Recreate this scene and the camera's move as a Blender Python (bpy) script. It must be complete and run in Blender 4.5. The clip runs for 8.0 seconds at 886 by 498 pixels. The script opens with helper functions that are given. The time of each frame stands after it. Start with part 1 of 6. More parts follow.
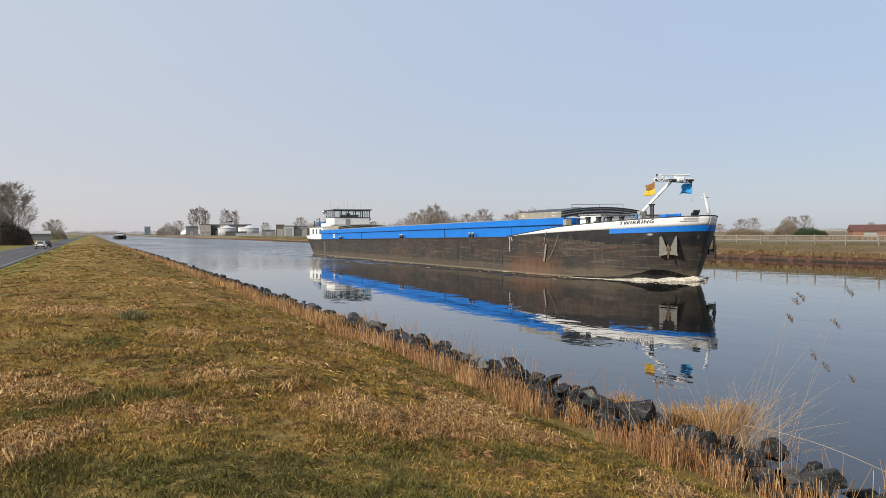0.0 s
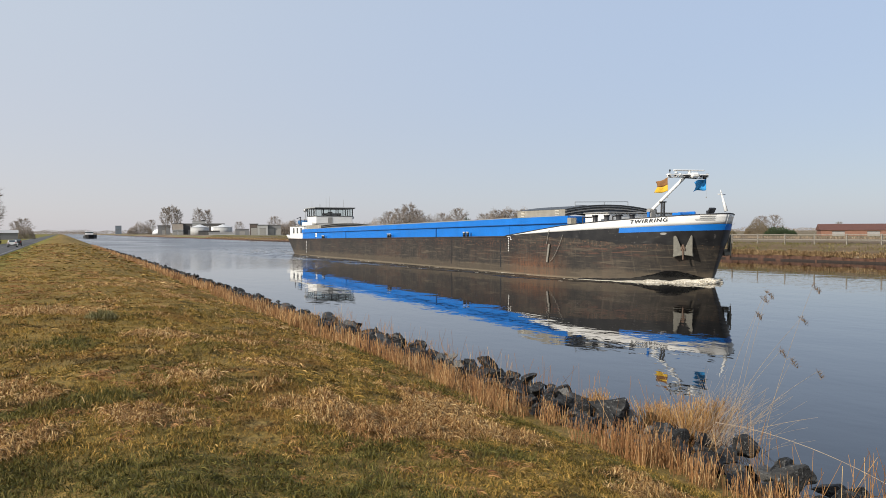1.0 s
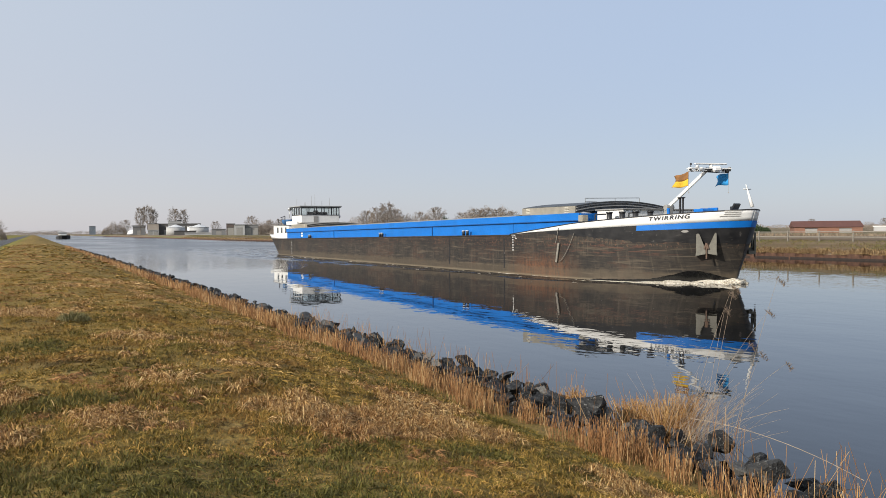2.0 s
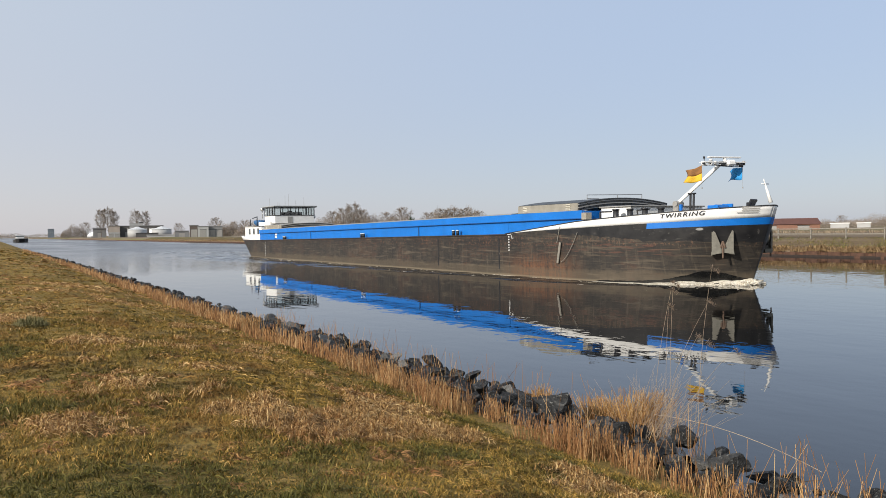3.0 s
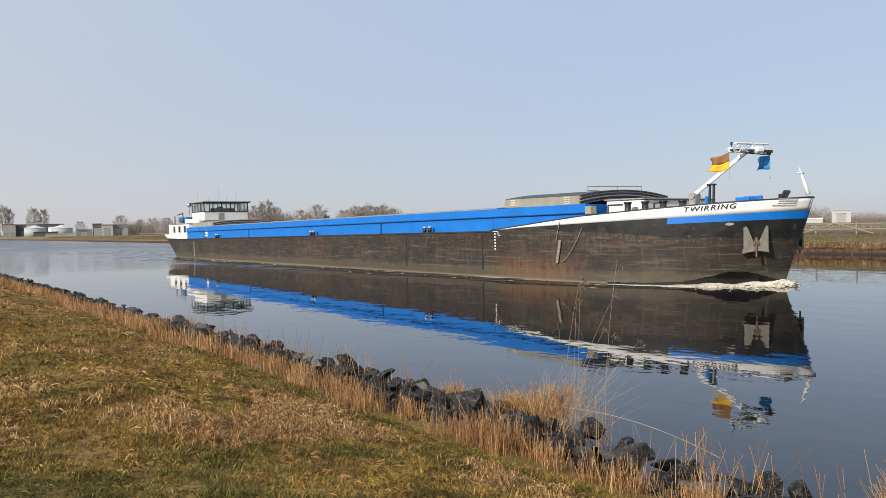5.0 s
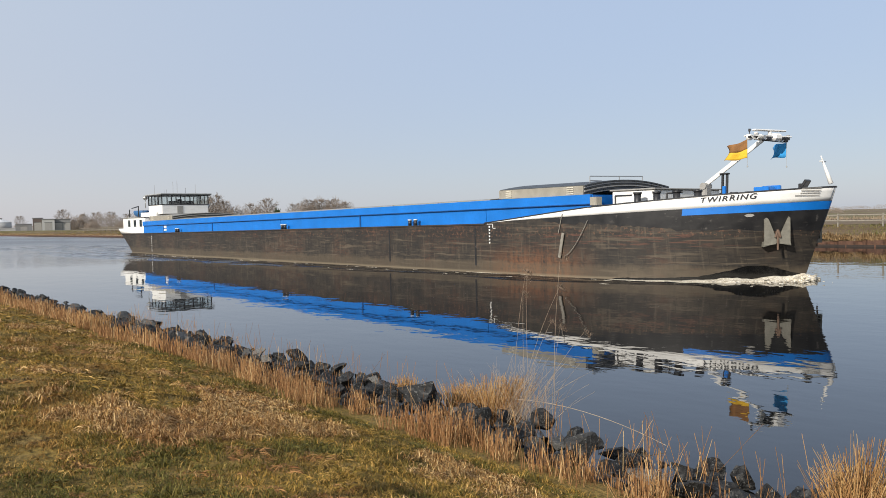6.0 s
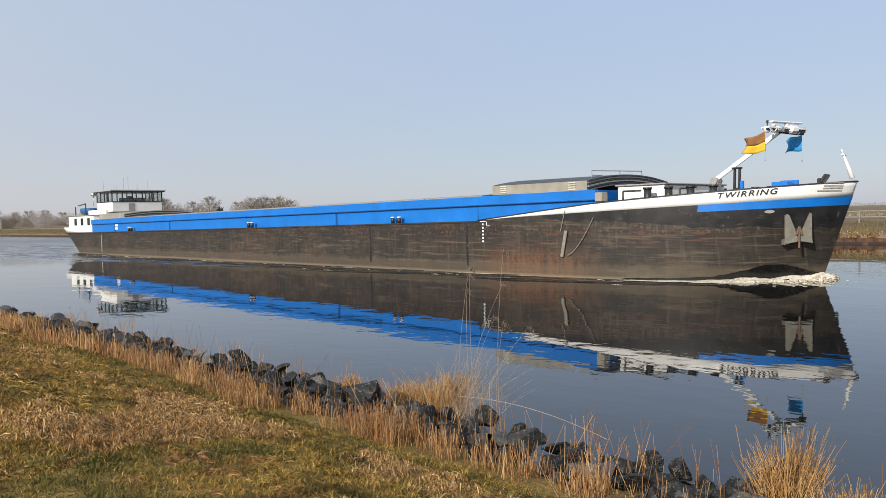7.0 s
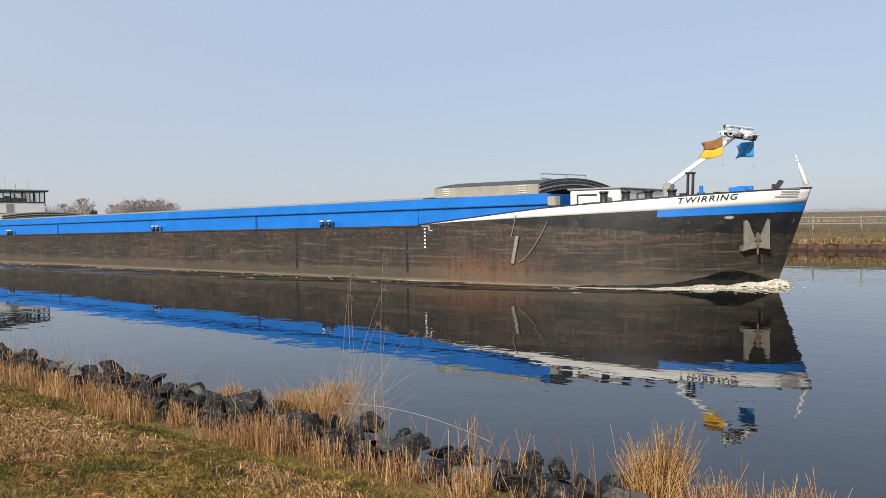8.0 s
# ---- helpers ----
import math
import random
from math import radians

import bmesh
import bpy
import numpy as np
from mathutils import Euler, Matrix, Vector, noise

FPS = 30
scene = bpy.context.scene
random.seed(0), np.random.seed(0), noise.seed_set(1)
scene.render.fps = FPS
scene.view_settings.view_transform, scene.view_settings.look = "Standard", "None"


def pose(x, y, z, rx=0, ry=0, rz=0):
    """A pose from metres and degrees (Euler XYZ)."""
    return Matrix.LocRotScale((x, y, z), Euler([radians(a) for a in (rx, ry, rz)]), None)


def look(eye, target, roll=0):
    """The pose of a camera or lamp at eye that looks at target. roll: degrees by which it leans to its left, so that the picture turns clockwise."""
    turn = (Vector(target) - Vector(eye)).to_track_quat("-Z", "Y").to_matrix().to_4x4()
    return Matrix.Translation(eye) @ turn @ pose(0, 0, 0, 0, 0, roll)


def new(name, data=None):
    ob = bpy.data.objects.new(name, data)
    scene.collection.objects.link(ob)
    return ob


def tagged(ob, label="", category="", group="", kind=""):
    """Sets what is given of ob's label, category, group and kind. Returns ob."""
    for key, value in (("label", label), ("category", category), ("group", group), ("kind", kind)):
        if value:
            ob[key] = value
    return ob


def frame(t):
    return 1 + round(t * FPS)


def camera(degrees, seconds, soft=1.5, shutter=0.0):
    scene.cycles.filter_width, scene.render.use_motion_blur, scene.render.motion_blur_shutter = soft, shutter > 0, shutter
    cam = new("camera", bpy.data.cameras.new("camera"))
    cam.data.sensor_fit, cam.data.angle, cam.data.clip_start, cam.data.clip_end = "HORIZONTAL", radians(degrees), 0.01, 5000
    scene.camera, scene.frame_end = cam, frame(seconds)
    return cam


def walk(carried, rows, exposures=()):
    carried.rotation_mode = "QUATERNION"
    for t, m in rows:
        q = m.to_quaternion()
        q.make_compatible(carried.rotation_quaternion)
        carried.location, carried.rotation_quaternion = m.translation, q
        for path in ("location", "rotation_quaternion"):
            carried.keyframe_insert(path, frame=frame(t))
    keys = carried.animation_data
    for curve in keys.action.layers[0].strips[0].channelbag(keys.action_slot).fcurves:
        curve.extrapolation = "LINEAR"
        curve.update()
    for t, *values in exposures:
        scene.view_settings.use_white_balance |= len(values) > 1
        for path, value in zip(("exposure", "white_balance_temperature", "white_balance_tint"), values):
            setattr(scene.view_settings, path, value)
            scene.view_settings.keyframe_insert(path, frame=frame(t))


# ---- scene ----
# The canal runs along y, the near bank lies at x < 9, the far bank at x > 69; water level is z = 0.
cam = camera(60.46, 8.0, soft=0.85)
EYE = 3.2
PATH = [
    (0.0, pose(0.000, 0.000, EYE, 88.768, 0.266, -24.814)),
    (0.5, pose(-0.002, 0.004, EYE, 88.724, 0.245, -25.790)),
    (1.0, pose(0.006, 0.018, EYE, 88.700, 0.262, -26.690)),
    (1.5, pose(0.026, 0.030, EYE, 88.650, 0.342, -27.400)),
    (3.0, pose(0.063, 0.025, EYE, 88.575, 0.964, -30.846)),
    (3.5, pose(0.081, 0.018, EYE, 88.585, 1.070, -32.357)),
    (4.0, pose(0.101, 0.018, EYE, 88.544, 1.200, -34.120)),
    (4.5, pose(0.117, 0.016, EYE, 88.480, 1.160, -35.480)),
    (6.0, pose(0.143, -0.001, EYE, 87.699, 1.313, -40.753)),
    (6.5, pose(0.158, -0.013, EYE, 87.529, 1.389, -42.250)),
    (7.0, pose(0.181, -0.024, EYE, 87.464, 1.388, -44.777)),
    (7.5, pose(0.208, -0.040, EYE, 87.522, 1.402, -48.337)),
    (8.0, pose(0.242, -0.055, EYE, 87.674, 1.000, -53.080)),
]
walk(cam, PATH)

# ---- world and sun ----
SUN_EL, SUN_AZ = 25.0, -100.0          # azimuth from +y towards +x
world = bpy.data.worlds.new("sky")
scene.world = world
world.use_nodes = True
wt = world.node_tree
sky = wt.nodes.new("ShaderNodeTexSky")
sky.sky_type = "NISHITA"
sky.sun_disc = False
sky.sun_elevation, sky.sun_rotation = radians(SUN_EL), radians(SUN_AZ)
sky.air_density, sky.dust_density, sky.ozone_density, sky.altitude = 1.0, 0.6, 1.5, 0.0
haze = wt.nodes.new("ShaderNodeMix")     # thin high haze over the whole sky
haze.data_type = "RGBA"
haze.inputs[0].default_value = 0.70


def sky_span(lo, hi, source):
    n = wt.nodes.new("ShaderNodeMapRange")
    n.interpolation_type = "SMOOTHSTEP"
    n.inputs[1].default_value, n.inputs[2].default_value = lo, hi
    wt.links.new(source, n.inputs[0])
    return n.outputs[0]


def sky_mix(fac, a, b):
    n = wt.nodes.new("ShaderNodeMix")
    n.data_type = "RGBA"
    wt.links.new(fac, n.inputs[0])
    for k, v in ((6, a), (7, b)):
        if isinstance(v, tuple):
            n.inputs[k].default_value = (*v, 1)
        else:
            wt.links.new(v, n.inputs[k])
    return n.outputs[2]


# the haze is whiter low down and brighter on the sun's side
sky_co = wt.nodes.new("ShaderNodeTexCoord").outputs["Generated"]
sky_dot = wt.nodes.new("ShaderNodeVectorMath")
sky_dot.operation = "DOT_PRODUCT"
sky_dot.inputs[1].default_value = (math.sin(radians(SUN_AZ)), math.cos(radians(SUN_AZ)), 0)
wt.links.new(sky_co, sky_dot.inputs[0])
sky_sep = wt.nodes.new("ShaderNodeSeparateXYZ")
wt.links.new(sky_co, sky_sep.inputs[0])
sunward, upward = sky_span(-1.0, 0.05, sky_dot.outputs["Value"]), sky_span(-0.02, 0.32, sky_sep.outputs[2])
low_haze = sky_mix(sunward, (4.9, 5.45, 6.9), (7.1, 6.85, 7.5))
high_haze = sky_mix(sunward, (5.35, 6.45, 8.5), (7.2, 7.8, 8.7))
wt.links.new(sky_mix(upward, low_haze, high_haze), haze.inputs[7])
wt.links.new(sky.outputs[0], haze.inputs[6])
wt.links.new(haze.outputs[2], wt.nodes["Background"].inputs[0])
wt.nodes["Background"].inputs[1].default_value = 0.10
sun_data = bpy.data.lights.new("sun", "SUN")
sun_data.energy, sun_data.angle, sun_data.color = 5.0, radians(0.6), (1.0, 0.93, 0.83)
sun = new("sun", sun_data)
_sd = Vector((math.sin(radians(SUN_AZ)) * math.cos(radians(SUN_EL)), math.cos(radians(SUN_AZ)) * math.cos(radians(SUN_EL)), math.sin(radians(SUN_EL))))
sun.matrix_world = look(_sd * 200, (0, 0, 0))
scene.view_settings.exposure = 0.0


# ---- materials ----
class Mat:
    """A small builder of node materials."""

    def __init__(self, name, rough=0.6, metal=0.0, spec=0.5):
        self.m = bpy.data.materials.new(name)
        self.m.use_nodes = True
        self.t = self.m.node_tree
        self.b = self.t.nodes["Principled BSDF"]
        self.b.inputs["Roughness"].default_value = rough
        self.b.inputs["Metallic"].default_value = metal
        self.b.inputs["Specular IOR Level"].default_value = spec
        self.co = None

    def node(self, kind, **kw):
        n = self.t.nodes.new(kind)
        for k, v in kw.items():
            if k in n.inputs:
                n.inputs[k].default_value = v
        return n

    def link(self, a, b):
        self.t.links.new(a, b)

    def coords(self, stretch=(1, 1, 1)):
        if self.co is None:
            self.co = self.node("ShaderNodeTexCoord").outputs["Object"]
        mp = self.node("ShaderNodeMapping")
        mp.inputs["Scale"].default_value = stretch
        self.link(self.co, mp.inputs["Vector"])
        return mp.outputs[0]

    def noise(self, scale, detail=4.0, stretch=(1, 1, 1), rough=0.55):
        n = self.node("ShaderNodeTexNoise", Scale=scale, Detail=detail, Roughness=rough)
        self.link(self.coords(stretch), n.inputs["Vector"])
        return n.outputs[0]

    def ramp(self, fac, stops):
        r = self.t.nodes.new("ShaderNodeValToRGB")
        e = r.color_ramp.elements
        while len(e) < len(stops):
            e.new(0.5)
        for k, (p, c) in enumerate(stops):
            e[k].position = p
            e[k].color = (*c, 1) if len(c) == 3 else c
        self.link(fac, r.inputs[0])
        return r.outputs[0]

    def mix(self, fac, a, b, blend="MIX"):
        n = self.t.nodes.new("ShaderNodeMix")
        n.data_type, n.blend_type = "RGBA", blend
        for k, v in ((0, fac), (6, a), (7, b)):
            if isinstance(v, (int, float)):
                n.inputs[k].default_value = v
            elif isinstance(v, tuple):
                n.inputs[k].default_value = (*v, 1)
            else:
                self.link(v, n.inputs[k])
        return n.outputs[2]

    def mask(self, fac, lo, hi):
        return self.ramp(fac, [(lo, (0, 0, 0)), (hi, (1, 1, 1))])

    def colour(self, c):
        if isinstance(c, tuple):
            self.b.inputs["Base Color"].default_value = (*c, 1)
        else:
            self.link(c, self.b.inputs["Base Color"])
        return self

    def bump(self, fac, strength=0.3, distance=0.02):
        n = self.node("ShaderNodeBump", Strength=strength, Distance=distance)
        self.link(fac, n.inputs["Height"])
        self.link(n.outputs[0], self.b.inputs["Normal"])
        return self

    def rough(self, fac, lo, hi):
        n = self.node("ShaderNodeMapRange")
        n.inputs[3].default_value, n.inputs[4].default_value = lo, hi
        self.link(fac, n.inputs[0])
        self.link(n.outputs[0], self.b.inputs["Roughness"])
        return self

    def island(self):
        return self.node("ShaderNodeNewGeometry").outputs["Random Per Island"]

    def random(self):
        return self.node("ShaderNodeObjectInfo").outputs["Random"]


def plain(name, c, rough=0.6, metal=0.0, vary=0.25, scale=3.0, bump=0.1):
    """Paint, wood or metal with two scales of variation."""
    m = Mat(name, rough, metal)
    n1, n2 = m.noise(scale, 5), m.noise(scale * 9, 3)
    dark = tuple(x * (1 - vary) for x in c)
    lite = tuple(min(1, x * (1 + vary * 0.5)) for x in c)
    col = m.ramp(n1, [(0.3, dark), (0.7, lite)])
    col = m.mix(m.mask(n2, 0.5, 0.8), col, tuple(x * (1 - vary * 0.8) for x in c))
    m.colour(col).bump(n2, bump, 0.01).rough(n1, max(0.02, rough - 0.12), min(1, rough + 0.12))
    return m.m


def mat_hull():
    """Tarred plating: plate by plate of another tone, scraped along its length, silted low down, rusty in places."""
    m = Mat("worn_hull_plating", 0.62)
    big, fine = m.noise(0.5, 6), m.noise(6, 6)
    sep = m.node("ShaderNodeSeparateXYZ")
    m.link(m.co, sep.inputs[0])
    flat = m.node("ShaderNodeCombineXYZ")
    m.link(sep.outputs[1], flat.inputs[0])
    m.link(sep.outputs[2], flat.inputs[1])

    def span(axis, a, b, c, d):
        """1 between b and c, fading to 0 at a and d."""
        up, dn = m.node("ShaderNodeMapRange"), m.node("ShaderNodeMapRange")
        up.inputs[1].default_value, up.inputs[2].default_value = a, b
        dn.inputs[1].default_value, dn.inputs[2].default_value = d, c
        m.link(sep.outputs[axis], up.inputs[0])
        m.link(sep.outputs[axis], dn.inputs[0])
        return m.mix(1.0, up.outputs[0], dn.outputs[0], "MULTIPLY")

    def over(c, amount, fac, tone):
        return m.mix(m.mix(amount, (0, 0, 0), fac), c, tone)

    def both(a, b):
        return m.mix(1.0, a, b, "MULTIPLY")

    c = m.ramp(big, [(0.28, (0.018, 0.016, 0.014)), (0.5, (0.037, 0.031, 0.025)), (0.72, (0.076, 0.062, 0.046))])
    # plates between the frames, some blacker, some paler
    plate = m.node("ShaderNodeTexBrick", Scale=1.0)
    plate.inputs["Brick Width"].default_value, plate.inputs["Row Height"].default_value = 1.35, 0.78
    plate.inputs["Mortar Size"].default_value, plate.inputs["Mortar Smooth"].default_value, plate.inputs["Bias"].default_value = 0.012, 0.4, 0.0
    plate.inputs["Color1"].default_value, plate.inputs["Color2"].default_value, plate.inputs["Mortar"].default_value = (0, 0, 0, 1), (1, 1, 1, 1), (0.5, 0.5, 0.5, 1)
    m.link(flat.outputs[0], plate.inputs["Vector"])
    worn = m.mix(0.5, plate.outputs[0], m.noise(1.3, 6))
    c = over(c, 0.55, m.mask(worn, 0.50, 0.78), (0.092, 0.075, 0.056))
    c = over(c, 0.55, m.mask(worn, 0.44, 0.22), (0.016, 0.015, 0.014))
    drip = m.noise(1.0, 6, (1, 3.4, 0.30))
    c = over(c, 0.70, m.mask(drip, 0.50, 0.64), (0.017, 0.015, 0.014))
    c = over(c, 0.45, m.mask(m.noise(1.0, 6, (1, 5.5, 0.45)), 0.56, 0.68), (0.105, 0.088, 0.066))
    # scraped lines along the length
    scrape, fines = m.noise(1.0, 7, (0.6, 0.35, 7.5)), m.noise(1.0, 6, (0.6, 0.8, 17.0))
    c = over(c, 0.60, m.mask(scrape, 0.54, 0.66), (0.120, 0.100, 0.074))
    c = over(c, 0.75, m.mask(fines, 0.55, 0.64), (0.011, 0.010, 0.010))
    c = over(c, 0.70, m.mask(m.noise(1.0, 6, (1, 1.3, 5.0)), 0.55, 0.62), (0.014, 0.013, 0.012))
    # tar left under the deck edge
    c = over(c, 0.72, both(both(span(2, 1.75, 2.15, 4.0, 4.1), span(1, 8.0, 13.0, 90.0, 91.0)), m.mask(m.noise(1.0, 5, (1, 0.9, 3.0)), 0.36, 0.52)), (0.013, 0.012, 0.012))
    c = over(c, 0.6, both(span(2, 2.0, 2.15, 2.6, 2.75), m.mask(fine, 0.56, 0.66)), (0.15, 0.085, 0.055))
    c = over(c, 0.55, m.mask(plate.outputs["Fac"], 0.3, 0.8), (0.018, 0.016, 0.014))
    # rust: specks all over, a broad stain low on the fore part, red scrapes on the bow
    speck = both(m.mask(m.noise(0.35, 4), 0.50, 0.62), m.mask(m.mix(0.6, fine, fines), 0.46, 0.62))
    c = over(c, 0.42, speck, (0.120, 0.058, 0.036))
    stain = both(both(span(1, 5.0, 7.5, 11.0, 13.8), span(2, -0.6, -0.5, 0.35, 1.75)), m.mask(m.mix(0.5, drip, fine), 0.36, 0.56))
    c = over(c, 0.78, stain, (0.185, 0.080, 0.036))
    red = both(both(span(1, -2.0, 0.5, 8.0, 11.0), span(2, 1.45, 1.7, 2.25, 2.5)), m.mask(m.noise(1.0, 6, (1, 0.8, 9.0)), 0.54, 0.63))
    c = over(c, 0.55, red, (0.120, 0.052, 0.036))
    # silt left by the water above the water line
    wob = m.node("ShaderNodeMath")
    wob.operation = "MULTIPLY_ADD"
    m.link(m.mix(0.5, drip, big), wob.inputs[0])
    wob.inputs[1].default_value = -1.1
    m.link(sep.outputs[2], wob.inputs[2])
    low = m.ramp(wob.outputs[0], [(0.0, (1, 1, 1)), (0.22, (0, 0, 0))])
    c = over(c, 0.50, low, (0.098, 0.080, 0.056))
    c = over(c, 0.55, span(2, -1.0, -0.9, 0.05, 0.16), (0.21, 0.18, 0.13))
    c = m.mix(1.0, c, (1.0, 0.95, 0.88), "MULTIPLY")
    m.colour(c).bump(m.mix(0.5, m.mix(0.5, fine, scrape), plate.outputs["Fac"]), 0.40, 0.025).rough(fine, 0.45, 0.8)
    return m.m


def mat_black_bow():
    m = Mat("black_bow_paint", 0.45)
    n, f = m.noise(1.6, 6), m.noise(1.0, 6, (0.8, 1.2, 6))
    c = m.ramp(n, [(0.35, (0.009, 0.009, 0.010)), (0.70, (0.022, 0.021, 0.021))])
    c = m.mix(m.mix(0.7, (0, 0, 0), m.mask(f, 0.60, 0.70)), c, (0.070, 0.064, 0.058))
    c = m.mix(m.mix(0.6, (0, 0, 0), m.mask(m.noise(3.0, 6), 0.64, 0.70)), c, (0.12, 0.11, 0.10))
    m.colour(c).bump(f, 0.1, 0.01).rough(n, 0.35, 0.6)
    return m.m


def mat_water():
    m = Mat("canal_water", 0.015, spec=0.5)
    m.b.inputs["IOR"].default_value = 1.50
    m.colour((0.0065, 0.0065, 0.006))
    a = m.noise(1.0, 3, (0.55, 0.30, 1))
    b = m.noise(1.0, 2, (0.10, 0.05, 1))
    c = m.noise(1.0, 3, (1.6, 1.1, 1))
    # calm near the bank, ruffled by the breeze and the wash farther up the canal
    sep = m.node("ShaderNodeSeparateXYZ")
    m.link(m.co, sep.inputs[0])
    up = m.node("ShaderNodeMapRange")
    up.inputs[1].default_value, up.inputs[2].default_value, up.inputs[3].default_value, up.inputs[4].default_value = 62, 150, 0.004, 1.0
    m.link(sep.outputs[1], up.inputs[0])
    patch = m.noise(1.0, 3, (0.035, 0.012, 1))
    ruffle = m.mix(m.mask(patch, 0.25, 0.55), m.mix(0.7, up.outputs[0], (0.01, 0.01, 0.01)), up.outputs[0])
    amp = m.node("ShaderNodeMath")
    amp.operation = "MULTIPLY"
    m.link(ruffle, amp.inputs[0])
    amp.inputs[1].default_value = 18.0
    add = m.node("ShaderNodeMath")
    add.operation = "MULTIPLY_ADD"
    m.link(c, add.inputs[0])
    m.link(amp.outputs[0], add.inputs[1])
    m.link(m.mix(0.5, a, b), add.inputs[2])
    h = add.outputs[0]
    m.rough(ruffle, 0.012, 0.24)
    m.bump(h, 0.055, 0.42)
    return m.m


def mat_grass_ground():
    m = Mat("winter_turf", 0.95, spec=0.15)
    a, b, c = m.noise(0.35, 5), m.noise(2.2, 5), m.noise(18, 4)
    col = m.ramp(a, [(0.3, (0.18, 0.125, 0.030)), (0.5, (0.31, 0.203, 0.054)), (0.7, (0.43, 0.275, 0.088))])
    col = m.mix(m.mask(b, 0.45, 0.7), col, (0.25, 0.165, 0.058))
    col = m.mix(m.mask(c, 0.45, 0.72), col, (0.085, 0.066, 0.019))
    col = m.mix(m.mix(0.35, (0, 0, 0), m.mask(m.noise(75, 3), 0.46, 0.60)), col, (0.055, 0.042, 0.013))
    road_side = m.node("ShaderNodeMapRange")      # greener on the slope towards the road
    road_side.inputs[1].default_value, road_side.inputs[2].default_value = -1.6, -3.6
    # ploughed and grazed land beyond the far bank
    sep = m.node("ShaderNodeSeparateXYZ")
    m.link(m.co, sep.inputs[0])
    far = m.node("ShaderNodeMapRange")
    far.inputs[1].default_value, far.inputs[2].default_value = 66, 69
    m.link(sep.outputs[0], far.inputs[0])
    m.link(sep.outputs[0], road_side.inputs[0])
    col = m.mix(m.mix(1.0, road_side.outputs[0], m.mask(b, 0.30, 0.55), "MULTIPLY"), col, (0.165, 0.160, 0.034))
    land = m.ramp(m.noise(1.0, 4, (0.02, 0.008, 1)), [(0.35, (0.12, 0.085, 0.055)), (0.5, (0.20, 0.155, 0.105)), (0.62, (0.15, 0.14, 0.06))])
    col = m.mix(far.outputs[0], col, land)
    m.colour(col).bump(m.mix(0.5, b, c), 0.8, 0.08)
    return m.m


def mat_asphalt():
    m = Mat("asphalt", 0.85, spec=0.3)
    a, b = m.noise(0.4, 5, (1, 0.2, 1)), m.noise(40, 3)
    m.colour(m.mix(m.mask(b, 0.4, 0.7), m.ramp(a, [(0.3, (0.05, 0.048, 0.047)), (0.7, (0.085, 0.082, 0.08))]), (0.11, 0.107, 0.104)))
    m.bump(b, 0.3, 0.01)
    return m.m


def mat_rock():
    m = Mat("wet_basalt", 0.5, spec=0.3)
    a, b = m.noise(1.7, 6), m.noise(6, 6)
    r = m.random()
    # dark stops lowered to near-black, so shade between facets is partly painted
    base = m.ramp(a, [(0.40, (0.004, 0.004, 0.004)), (0.54, (0.016, 0.0165, 0.017)), (0.68, (0.095, 0.093, 0.088))])
    base = m.mix(m.mask(r, 0.86, 0.97), base, m.ramp(b, [(0.3, (0.10, 0.095, 0.085)), (0.7, (0.24, 0.23, 0.21))]))
    # pale patches: lichen spots and painted sunlit highlights
    base = m.mix(m.mix(0.8, (0, 0, 0), m.mask(b, 0.60, 0.70)), base, (0.22, 0.22, 0.205))
    base = m.mix(0.04, base, (0.20, 0.19, 0.17))
    m.colour(base).bump(m.mix(0.5, a, b), 0.9, 0.09).rough(b, 0.45, 0.8)
    return m.m


def mat_blades(name, stops, green, gscale=0.8, lo=0.5, hi=0.68, rough=0.7):
    """Blades and stalks: each its own tone, with patches of another tone."""
    m = Mat(name, rough, spec=0.25)
    c = m.ramp(m.island(), stops)
    c = m.mix(m.mask(m.noise(gscale, 4), lo, hi), c, m.mix(0.45, green, c))
    m.colour(c)
    return m.m


HULL, BOWBLACK, WATER, TURF, ASPHALT, ROCK = mat_hull(), mat_black_bow(), mat_water(), mat_grass_ground(), mat_asphalt(), mat_rock()
WHITE = plain("white_ship_paint", (0.78, 0.77, 0.74), 0.35, vary=0.10, scale=1.2, bump=0.03)
BLUE = plain("bright_blue_paint", (0.002, 0.152, 0.54), 0.48, vary=0.16, scale=0.8, bump=0.05)
# darker copy of the blue, with the coaming's shade put into its colour
SHADED_BLUE = plain("shaded_blue_paint", (0.006, 0.075, 0.26), 0.45, vary=0.3)
BLACK = plain("black_paint", (0.022, 0.022, 0.024), 0.45, vary=0.3)
GREY = plain("grey_paint", (0.30, 0.29, 0.27), 0.6, vary=0.2)
COVER = plain("weathered_aluminium", (0.36, 0.33, 0.27), 0.5, 0.3, vary=0.2, scale=1.5)
DARKCOVER = plain("dark_cover_sheet", (0.055, 0.058, 0.060), 0.5, vary=0.3)
STEEL = plain("galvanised_steel", (0.45, 0.45, 0.44), 0.4, 0.7, vary=0.15)
DECK = plain("deck_grey_green", (0.12, 0.13, 0.12), 0.8, vary=0.3)
RUST = plain("rusty_steel", (0.115, 0.046, 0.026), 0.85, vary=0.6, scale=5, bump=0.3)
WOOD = plain("weathered_wood", (0.24, 0.22, 0.185), 0.8, vary=0.3, scale=4)


